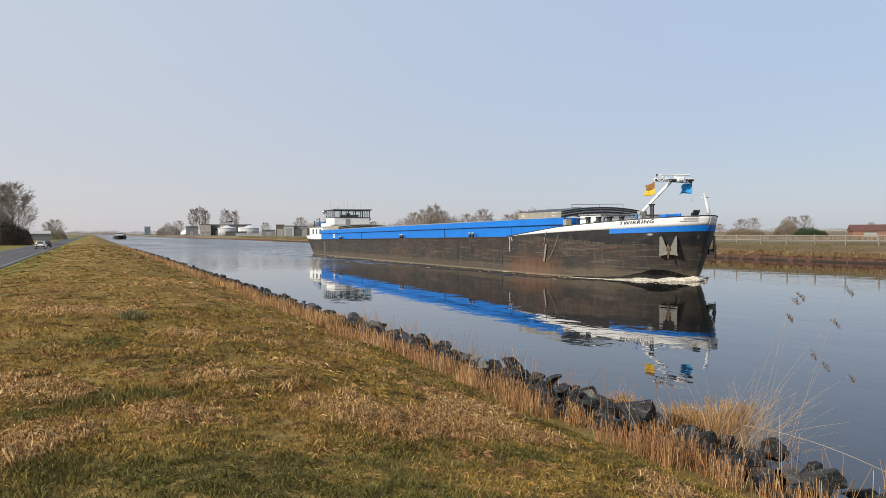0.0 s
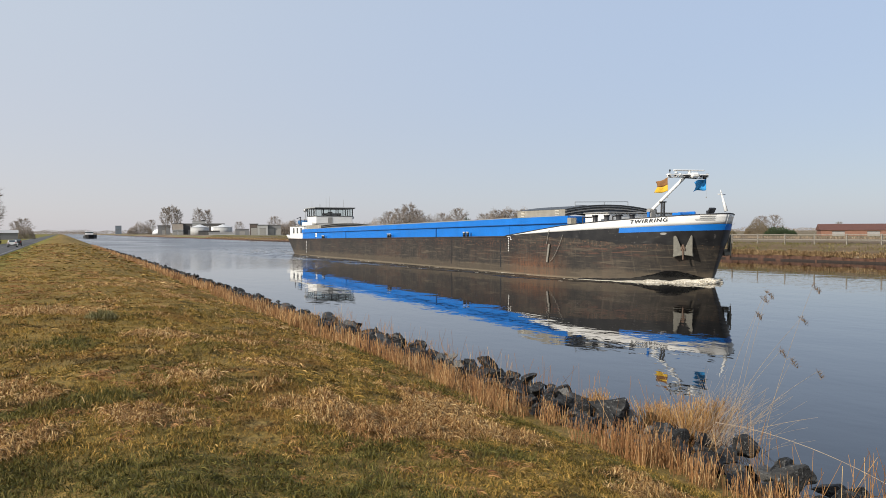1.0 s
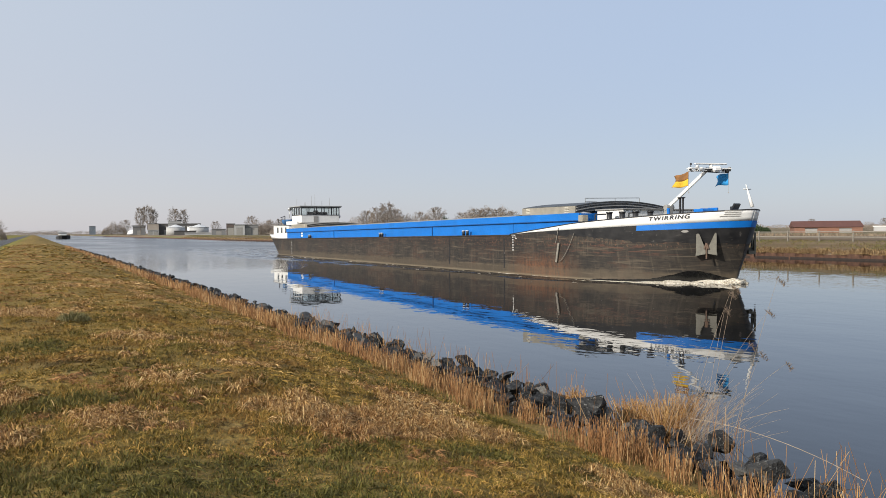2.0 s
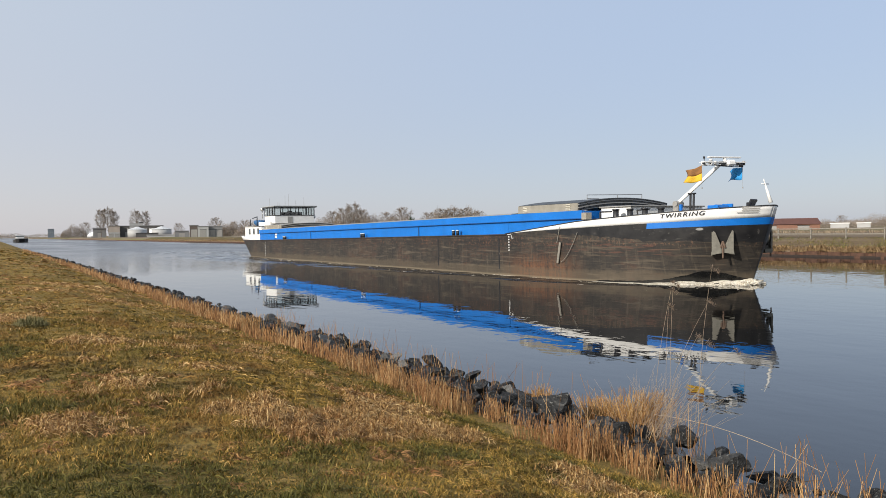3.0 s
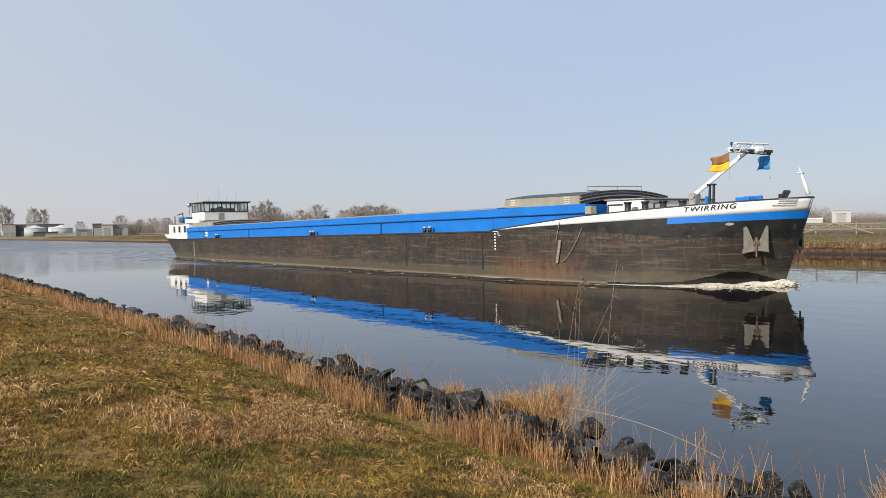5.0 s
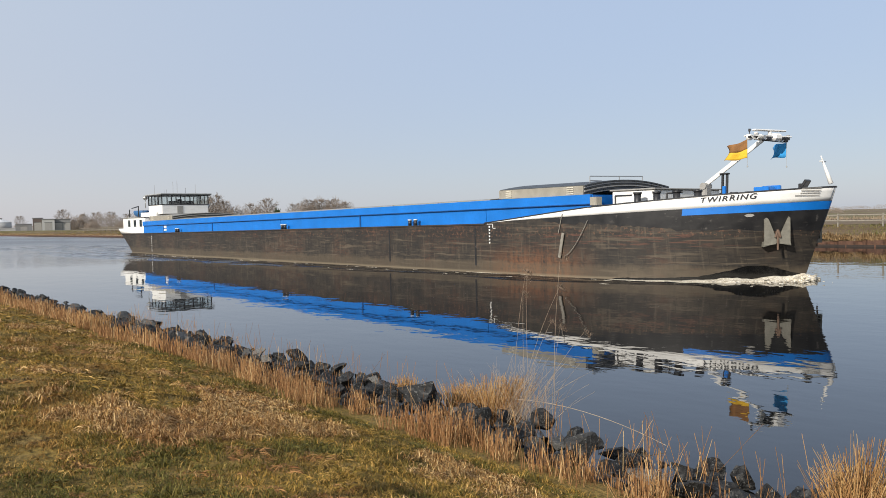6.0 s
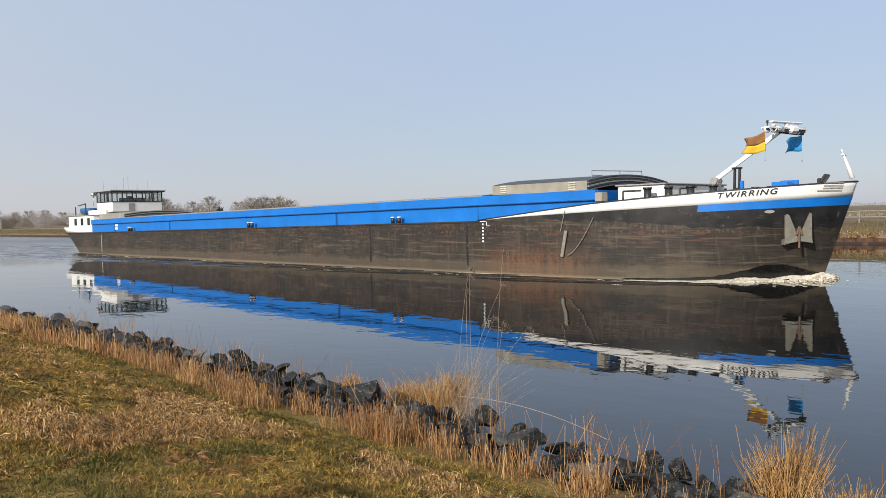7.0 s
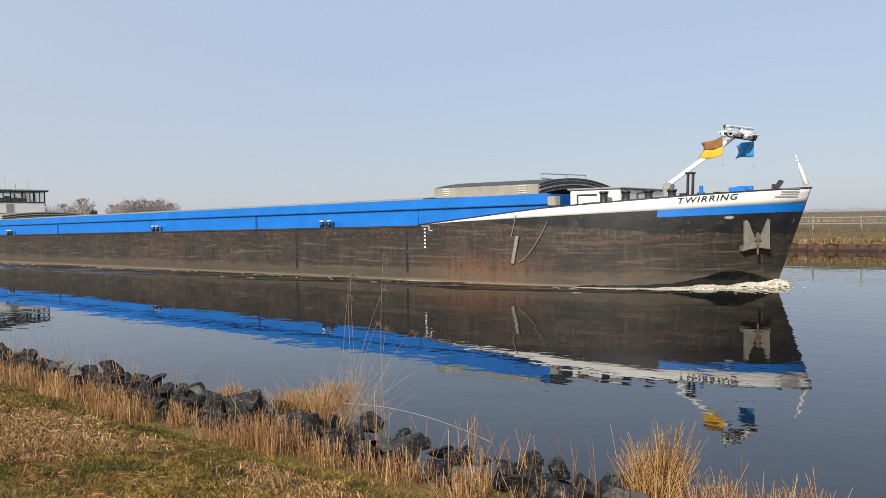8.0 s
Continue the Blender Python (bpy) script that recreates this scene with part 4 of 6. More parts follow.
# ---- stuff made of many blades ----
def mesh_np(name, verts, tris, mat):
    """A mesh of triangles from arrays."""
    me = bpy.data.meshes.new(name)
    me.vertices.add(len(verts))
    me.vertices.foreach_set("co", verts.astype(np.float32).ravel())
    me.loops.add(tris.size)
    me.loops.foreach_set("vertex_index", tris.astype(np.int32).ravel())
    me.polygons.add(len(tris))
    me.polygons.foreach_set("loop_start", np.arange(0, tris.size, 3, dtype=np.int32))
    me.polygons.foreach_set("loop_total", np.full(len(tris), 3, dtype=np.int32))
    me.update(calc_edges=True)
    me.materials.append(mat)
    return me


def blades(name, base, height, width, lean, mat, rng, curl=0.5, droop=0.0):
    """Curved tapering blades on the points of base."""
    n = len(base)
    az = rng.uniform(0, 2 * np.pi, n)
    side = np.stack([np.cos(az), np.sin(az), np.zeros(n)], 1) * width[:, None] * 0.5
    la = rng.uniform(0, 2 * np.pi, n)
    ld = np.stack([np.cos(la), np.sin(la), np.zeros(n)], 1) * (lean * height)[:, None]
    up = np.stack([np.zeros(n), np.zeros(n), height * np.sqrt(np.clip(1 - np.minimum(lean, 0.95) ** 2, 0.1, 1))], 1)
    mid = base + up * (0.55 + 0.45 * droop) + ld * (0.55 - 0.25 * curl)
    tip = base + up * (1 - droop) + ld
    v = np.stack([base - side, base + side, mid - side * 0.75, mid + side * 0.75, tip], 1).reshape(-1, 3)
    t = np.array([[0, 1, 3], [0, 3, 2], [2, 3, 4]])
    tris = (np.arange(n)[:, None, None] * 5 + t[None]).reshape(-1, 3)
    return mesh_np(name, v, tris, mat)


def draped(name, cx, cy, radius, height, q, width, mat, rng):
    """Mop-headed tufts: q long blades on each, thrown up from the crown and hanging outwards."""
    k = np.repeat(np.arange(len(cx)), q)
    n = len(k)
    a = rng.uniform(0, 2 * np.pi, n)
    d = np.stack([np.cos(a), np.sin(a)], 1)
    start = radius[k] * 0.75 * np.sqrt(rng.uniform(0, 1, n))
    reach = radius[k] * rng.uniform(0.45, 1.25, n)
    top = height[k] * (1.05 - 0.75 * (start / radius[k]) ** 2) * rng.uniform(0.45, 1.1, n)
    rise = height[k] * rng.uniform(0.05, 0.75, n)
    bend = a + rng.normal(0, 0.8, n)
    e = np.stack([np.cos(bend), np.sin(bend)], 1)
    z0 = on_ground(cx, cy)[k] - 0.01
    side = np.stack([-e[:, 1], e[:, 0], rng.normal(0, 0.5, n)], 1) * (width * rng.uniform(0.6, 1.3, n))[:, None] * 0.5
    rows = []
    for u, w in ((0.0, 0.8), (0.35, 1.0), (0.70, 0.75), (1.0, 0.0)):
        xy = np.stack([cx[k], cy[k]], 1) + d * (start)[:, None] + e * (reach * u)[:, None]
        z = z0 + top * (1 - u ** 1.7) + rise * 4 * u * (1 - u) * 0.6
        p = np.concatenate([xy, z[:, None]], 1)
        rows += [p - side * w, p + side * w] if w else [p]
    v = np.stack(rows, 1).reshape(-1, 3)
    t = np.array([[0, 1, 3], [0, 3, 2], [2, 3, 5], [2, 5, 4], [4, 5, 6]])
    return mesh_np(name, v, (np.arange(n)[:, None, None] * 7 + t[None]).reshape(-1, 3), mat)


def stalks(name, base, height, width, lean, mat, rng, drift=(0, 0)):
    """Stiff three-sided stalks."""
    n = len(base)
    la = rng.uniform(0, 2 * np.pi, n)
    top = base + np.stack([(np.cos(la) * lean + drift[0]) * height, (np.sin(la) * lean + drift[1]) * height, height], 1)
    a0 = rng.uniform(0, 2 * np.pi, n)
    ring = [np.stack([np.cos(a0 + k * 2.094), np.sin(a0 + k * 2.094), np.zeros(n)], 1) * width[:, None] * 0.5 for k in range(3)]
    v = np.stack([base + r for r in ring] + [top + r * 0.7 for r in ring], 1).reshape(-1, 3)
    t = np.array([[0, 1, 4], [0, 4, 3], [1, 2, 5], [1, 5, 4], [2, 0, 3], [2, 3, 5], [3, 4, 5]])
    tris = (np.arange(n)[:, None, None] * 6 + t[None]).reshape(-1, 3)
    return mesh_np(name, v, tris, mat)


def on_ground(x, y):
    """Heights of the turf, read off a fine table."""
    gx = np.arange(-6, 9.01, 0.3)
    gy = np.concatenate([np.arange(-3, 60, 0.4), np.arange(60, 261, 4.0)])
    if "tab" not in CACHE:
        CACHE["tab"] = np.array([[ground_z(a, b) for b in gy] for a in gx])
    T = CACHE["tab"]
    fx = np.clip((x - gx[0]) / 0.3, 0, len(gx) - 1.001)
    i = fx.astype(int)
    u = fx - i
    j = np.clip(np.searchsorted(gy, y) - 1, 0, len(gy) - 2)
    w = np.clip((y - gy[j]) / (gy[j + 1] - gy[j]), 0, 1)
    return (T[i, j] * (1 - u) + T[i + 1, j] * u) * (1 - w) + (T[i, j + 1] * (1 - u) + T[i + 1, j + 1] * u) * w


CACHE = {}


def field(x, y, f, seed):
    """Smooth noise from a few sine waves, -1 to 1, for arrays."""
    r = np.random.RandomState(seed)
    out = np.zeros_like(x)
    for k in range(9):
        a, ph, q = r.uniform(0, 6.28), r.uniform(0, 6.28), f * r.uniform(0.5, 2.0)
        out += np.sin(q * (x * np.cos(a) + y * np.sin(a)) + ph + 1.3 * np.sin(q * 0.7 * (x * np.sin(a) - y * np.cos(a)) + 2 * ph))
    return out / 4.5


# centres of the bleached patches on the dyke: x, y, radius
PATCHES = [(2.9, 31, 1.8), (0.3, 18.0, 0.9), (-0.35, 16.8, 0.8), (2.5, 7.1, 0.45), (3.1, 7.1, 0.6), (4.0, 7.0, 0.65), (-0.45, 6.4, 0.45), (0.5, 6.9, 0.35), (4.25, 11.2, 0.6),
           (4.9, 9.4, 0.5), (1.6, 13.5, 0.5), (2.4, 10.2, 0.45), (1.4, 9.2, 0.4), (3.4, 24, 0.8), (1.6, 27, 1.0), (-0.6, 8.9, 0.6), (2.45, 6.2, 0.35), (4.4, 8.9, 0.5), (5.1, 5.7, 0.5), (1.0, 7.1, 0.35), (4.3, 14.0, 0.5), (4.65, 18.7, 0.7), (4.1, 8.1, 0.5), (5.2, 4.9, 0.4)]
GREENS = [(0.25, 5.2, 0.6), (1.1, 5.2, 0.7), (-0.05, 5.7, 0.5), (0.35, 8.1, 0.55), (2.2, 5.7, 0.6), (0.9, 4.3, 0.6), (-0.3, 4.6, 0.6), (-0.5, 7.5, 0.45), (1.9, 4.6, 0.5), (3.6, 5.9, 0.45), (0.1, 12.5, 0.7)]


def meadow():
    rng = np.random.RandomState(3)
    t = Mat("grass_blades", 0.75, spec=0.2)
    c = t.ramp(t.island(), [(0.0, (0.050, 0.040, 0.008)), (0.3, (0.190, 0.126, 0.022)), (0.6, (0.325, 0.200, 0.041)), (0.85, (0.44, 0.262, 0.065)), (1.0, (0.56, 0.36, 0.12))])
    c = t.mix(t.mask(t.noise(0.9, 5), 0.50, 0.64), c, t.mix(0.35, (0.062, 0.062, 0.010), c))
    c = t.mix(t.mask(t.noise(0.55, 5, (1.3, 0.8, 1)), 0.52, 0.64), c, t.mix(0.45, (0.23, 0.105, 0.034), c))
    c = t.mix(t.mask(t.noise(2.2, 3), 0.54, 0.66), c, t.mix(0.20, (0.026, 0.022, 0.007), c))
    turf = t.colour(c).m
    straw = mat_blades("straw_blades", [(0.0, (0.13, 0.060, 0.020)), (0.35, (0.34, 0.180, 0.058)), (0.75, (0.54, 0.335, 0.130)), (1.0, (0.68, 0.48, 0.23))], (0.26, 0.105, 0.032), 0.5, 0.55, 0.7)
    lush = mat_blades("lush_blades", [(0.0, (0.033, 0.031, 0.005)), (0.5, (0.105, 0.092, 0.013)), (1.0, (0.21, 0.162, 0.042))], (0.066, 0.066, 0.011))
    bands = ((1.0, 9, 4700, 0.85, 0.0065), (9, 18, 1600, 0.85, 0.010), (18, 36, 320, 0.75, 0.016), (36, 75, 50, 0.6, 0.026))
    for y0, y1, dens, hs, wd in bands:
        n = int((y1 - y0) * 11.2 * dens)
        x, y = rng.uniform(-5.4, 5.8, n), rng.uniform(y0, y1, n)
        r = np.hypot(x, y)
        keep = (r > 3.2) & (np.arctan2(x, y) > radians(-9))
        x, y = x[keep], y[keep]
        z = on_ground(x, y)
        f1, f2 = field(x, y, 1.6, 5), field(x, y, 5.0, 8)
        tall = np.clip(f1 * 0.6 + f2 * 0.5, -0.6, 1.2)
        pat = sum(np.exp(-((x - a) ** 2 + (y - b) ** 2 * 0.7) / r ** 2) for a, b, r in PATCHES) - 1.2 * sum(np.exp(-((x - a) ** 2 + (y - b) ** 2) / r ** 2) for a, b, r in GREENS)
        is_straw = (1.0 * pat + f1 * 0.55 + 0.50 * f2 + rng.normal(0, 0.16, len(x)) > 0.62) & (x < 5.2)
        h = (0.058 + 0.060 * tall + rng.uniform(-0.03, 0.04, len(x))).clip(0.02) * hs
        base = np.stack([x, y, z - 0.01], 1)
        lean = rng.uniform(0.45, 1.15, len(x))
        f3 = field(x, y, 13.0, 9) + 0.5 * field(x, y, 30.0, 10)
        mound = np.clip(0.40 + 0.60 * f3, 0, 1.4)
        base[:, 2] += np.where(is_straw, 0.065, 0.030) * mound
        h *= 0.65 + 0.50 * mound
        a = ~is_straw
        grn = sum(np.exp(-((x - p) ** 2 + (y - q) ** 2) / r ** 2) for p, q, r in GREENS) + 0.75 * np.exp(-((x - 5.35) / 0.3) ** 2) * (y < 16)
        g = a & (0.8 * grn + 0.25 * f2 + 0.2 * f3 + rng.normal(0, 0.25, len(x)) > 0.52)
        a &= ~g
        if g.sum():
            ob = new("green_grass", blades("green_grass", base[g], h[g] * 1.15, np.full(g.sum(), wd), lean[g], lush, rng, 0.6, 0.2))
            tagged(ob, "darker green grass in damp hollows of the dyke", "grass", kind="stuff")
        ob = new("grass", blades("grass", base[a], h[a], np.full(a.sum(), wd) * rng.uniform(0.6, 1.3, a.sum()), lean[a], turf, rng, 0.6, 0.15))
        tagged(ob, "short olive and tan winter grass on the dyke", "grass", kind="stuff")
        b = is_straw
        ob = new("straw_grass", blades("straw_grass", base[b], (h[b] + 0.02) * rng.uniform(0.6, 1.2, b.sum()), np.full(b.sum(), wd * 1.35), np.clip(lean[b] + 0.15, 0, 1.3), straw, rng, 1.0, 0.6))
        tagged(ob, "clumps of bleached straw-coloured grass on the dyke", "grass", kind="stuff")
    # a grey-green rosette by itself
    q = 900
    a, r = rng.uniform(0, 6.28, q), 0.30 * np.sqrt(rng.uniform(0, 1, q))
    sage = mat_blades("sage_leaves", [(0, (0.12, 0.11, 0.040)), (1, (0.32, 0.28, 0.13))], (0.20, 0.17, 0.07))
    bush = new("weed_tuft", blades("weed_tuft", np.stack([r * np.cos(a), r * np.sin(a), np.zeros(q)], 1), 0.30 * np.sqrt(np.clip(1.05 - (r / 0.30) ** 2, 0.05, 1)) * rng.uniform(0.6, 1.1, q), np.full(q, 0.012), rng.uniform(0.2, 1.0, q), sage, rng, 0.8, 0.25))
    bush.matrix_basis = pose(0.66, 15.6, ground_z(0.66, 15.6) - 0.01)
    tagged(bush, "grey-green leafy weed tuft standing in the grass", "weed")
    # tufts of long grass hanging over like mops; bleached in the patches, olive and green between them
    rusty = mat_blades("rusty_blades", [(0.0, (0.14, 0.060, 0.020)), (0.4, (0.29, 0.135, 0.045)), (1.0, (0.46, 0.250, 0.095))], (0.24, 0.12, 0.04), 0.6)
    for y0, y1, n, q, wd, sc in ((1.0, 7.5, 3000, 44, 0.0062, 0.85), (7.5, 14, 3000, 24, 0.010, 1.0), (14, 26, 2600, 14, 0.017, 1.25), (26, 60, 2200, 10, 0.030, 2.0), (60, 140, 1200, 10, 0.06, 3.2)):
        cx, cy = rng.uniform(-5.2, 5.4, n), rng.uniform(y0, y1, n)
        ok = (np.hypot(cx, cy) > 3.2) & (np.arctan2(cx, cy) > radians(-10 if y0 < 20 else -6))
        cx, cy = cx[ok], cy[ok]
        f1, f2 = field(cx, cy, 1.6, 5), field(cx, cy, 5.0, 8)
        pat = sum(np.exp(-((cx - a) ** 2 + (cy - b) ** 2 * 0.7) / r ** 2) for a, b, r in PATCHES)
        grn = sum(np.exp(-((cx - a) ** 2 + (cy - b) ** 2) / r ** 2) for a, b, r in GREENS) + 0.75 * np.exp(-((cx - 5.35) / 0.3) ** 2) * (cy < 16) + 0.8 * (cx < -2.6)
        score = pat - 1.2 * grn + 0.45 * f1 + 0.40 * f2 + rng.normal(0, 0.15, len(cx))
        rust = field(cx, cy, 0.9, 61) + 0.5 * field(cx, cy, 3.0, 62) + rng.normal(0, 0.2, len(cx))
        kind = np.where(score > 0.62, 0, np.where(grn + 0.5 * field(cx, cy, 2.2, 63) > 0.75, 3, np.where(rust > 0.45, 1, 2)))
        keep = (kind == 0) | (rng.uniform(0, 1, len(cx)) < np.clip(0.55 + 0.4 * f2, 0.1, 1))
        for g, nm, mt, lb in ((0, "straw_tuft", straw, "mop-headed tufts of bleached grass on the dyke"), (1, "rusty_tuft", rusty, "rust-coloured tufts of dead grass on the dyke"),
                              (2, "grass_tuft", turf, "olive tufts of rough grass on the dyke"), (3, "green_tuft", lush, "green tufts of grass in the hollows of the dyke")):
            sel = (kind == g) & keep
            m = int(sel.sum())
            if not m:
                continue
            size = rng.uniform(0.6, 1.4, m) * sc * (1.0 if g == 0 else 0.85)
            me = draped(nm, cx[sel], cy[sel], 0.115 * size, (0.075 if g == 0 else 0.045) * size ** 0.6 * (1.0 if y1 < 15 else 0.65), q, wd, mt, rng)
            tagged(new(nm, me), lb, "grass", kind="stuff")
    return turf, straw


def stubble():
    rng = np.random.RandomState(12)
    mat = mat_blades("reed_stubble", [(0.0, (0.12, 0.055, 0.020)), (0.4, (0.26, 0.125, 0.044)), (0.75, (0.39, 0.210, 0.082)), (1.0, (0.56, 0.38, 0.18))], (0.22, 0.092, 0.032), 0.7, 0.5, 0.68)
    for y0, y1, dens, wd in ((0.8, 14, 560, 0.0075), (14, 35, 190, 0.014), (35, 80, 60, 0.028), (80, 170, 14, 0.055)):
        n = int((y1 - y0) * 2.4 * dens)
        x, y = rng.uniform(5.2, 7.15, n), rng.uniform(y0, y1, n)
        f = field(x, y, 2.0, 21) * 0.6 + field(x, y, 8.0, 22) * 0.55
        near = np.clip((11 - y) / 4, 0, 1)
        mid = 1 - np.abs((x - 6.15 - 0.12 * near) / (0.85 - 0.12 * near)) ** 2
        keep = f * (0.75 + 0.35 * near) + mid + rng.normal(0, 0.2, n) > 0.80 + 0.32 * near
        x, y, f, mid, near = x[keep], y[keep], f[keep], mid[keep], near[keep]
        h = (0.19 + 0.19 * f + 0.06 * mid) * rng.uniform(0.35, 1.35, len(x)) * (1 - 0.12 * near)
        base = np.stack([x, y, on_ground(x, y) - 0.02], 1)
        ob = new("reed_stubble", stalks("reed_stubble", base, h.clip(0.08), np.full(len(x), wd) * rng.uniform(0.7, 1.3, len(x)), np.abs(rng.normal(0.12, 0.22, len(x))), mat, rng))
        tagged(ob, "band of cut orange-brown reed stubble above the stones", "reed stubble", kind="stuff")
    # stray stalks leaning among the stones
    n = 520
    x, y = rng.uniform(6.9, 8.3, n), rng.uniform(0.8, 24, n)
    base = np.stack([x, y, np.full(n, 0.12)], 1)
    ob = new("stray_reed_stalks", stalks("stray_reed_stalks", base, rng.uniform(0.2, 0.75, n), np.full(n, 0.008), np.abs(rng.normal(0.3, 0.25, n)), mat, rng))
    tagged(ob, "stray pale reed stalks among the stones", "reed stubble", kind="stuff")
    return mat


def boulder_mesh(seed, sub=4):
    """A broken block: a ball cut by planes, then crazed and pitted."""
    rnd = random.Random(seed)
    bm = bmesh.new()
    bmesh.ops.create_icosphere(bm, subdivisions=sub, radius=1.0)
    planes = []
    for k in range(10):
        v = Vector((rnd.gauss(0, 1), rnd.gauss(0, 1), rnd.gauss(0, 1))).normalized()
        planes.append((v, rnd.uniform(0.34, 0.78)))
    off = Vector((seed * 3.1, 0, 0))
    for v in bm.verts:
        v.co *= 1 + 0.22 * noise.noise(v.co * 1.3 + off)
        for n, d in planes:
            q = v.co.dot(n)
            if q > d:
                v.co -= n * (q - d) * 0.98
        v.co *= 1 - 0.11 * abs(noise.noise(v.co * 2.6 + off)) + 0.035 * noise.noise(v.co * 9 + off)
    me = bpy.data.meshes.new("boulder")
    bm.to_mesh(me)
    bm.free()
    me.materials.append(ROCK)
    return me


def riprap():
    rnd = random.Random(31)
    kinds = [boulder_mesh(k) for k in range(9)]
    plainer = [boulder_mesh(20 + k, 3) for k in range(9)]
    count, rest_v, rest_t, off = 0, [], [], 0
    y = 0.4
    while y < 150:
        near = y < 25
        step = (0.36 if y < 9 else 0.30) if near else (0.36 if y < 60 else 0.6)
        for row in range(5):
            x = (6.75, 7.10, 7.50, 7.95, 8.40)[row] + rnd.gauss(0, 0.14) - max(0, y - 40) * 0.004
            zz = (0.34, 0.31, 0.27, 0.20, 0.05)[row] + rnd.gauss(0, 0.07) - (0.09 if y < 7 else 0)
            r = rnd.uniform(0.12, 0.27) * (1.18 if rnd.random() < 0.15 else 1.0)
            if not near:
                r *= 0.80 if y < 60 else 1.0
            m = Matrix.LocRotScale((x, y + rnd.gauss(0, 0.12), zz), Euler((rnd.gauss(0, 0.35), rnd.gauss(0, 0.35), rnd.uniform(0, 6.3))),
                                   Vector((r * rnd.uniform(0.9, 1.35), r * rnd.uniform(0.8, 1.2), r * rnd.uniform(0.65, 1.0))))
            me = kinds[rnd.randrange(9)]
            if near and count < 290:
                ob = new("boulder", me)
                ob.matrix_basis = m
                tagged(ob, "dark grey rough boulder of the bank's stone edge", "boulder", "stones along the water's edge")
                count += 1
            else:
                me = plainer[rnd.randrange(9)]
                co = np.empty(len(me.vertices) * 3, np.float32)
                me.vertices.foreach_get("co", co)
                mm = np.array(m)
                rest_v.append(co.reshape(-1, 3) @ mm[:3, :3].T + mm[:3, 3])
                tr = np.empty(len(me.polygons) * 3, np.int32)
                me.polygons.foreach_get("vertices", tr)
                rest_t.append(tr.reshape(-1, 3) + off)
                off += len(me.vertices)
        y += step
    ob = new("riprap", mesh_np("riprap", np.concatenate(rest_v), np.concatenate(rest_t), ROCK))
    tagged(ob, "further dark stones along the water's edge", "stones", kind="stuff")


def tussock(x, y, z, r, h, n, mat, seed, name="reed_tussock", label="sheaf of dry golden reed among the stones", drift=(0, 0), lean=0.3, w=0.009):
    rng = np.random.RandomState(seed)
    a, q = rng.uniform(0, 6.28, n), r * np.sqrt(rng.uniform(0, 1, n))
    base = np.stack([np.cos(a) * q, np.sin(a) * q, np.zeros(n) - 0.05], 1)
    ob = new(name, stalks(name, base, h * rng.uniform(0.45, 1.1, n), np.full(n, w), np.abs(rng.normal(lean, 0.16, n)), mat, rng, drift))
    ob.matrix_basis = pose(x, y, z)
    return tagged(ob, label, "reeds", "dry reed sheaves")


REED_FOOT = (9.0, 8.2, 0.02)


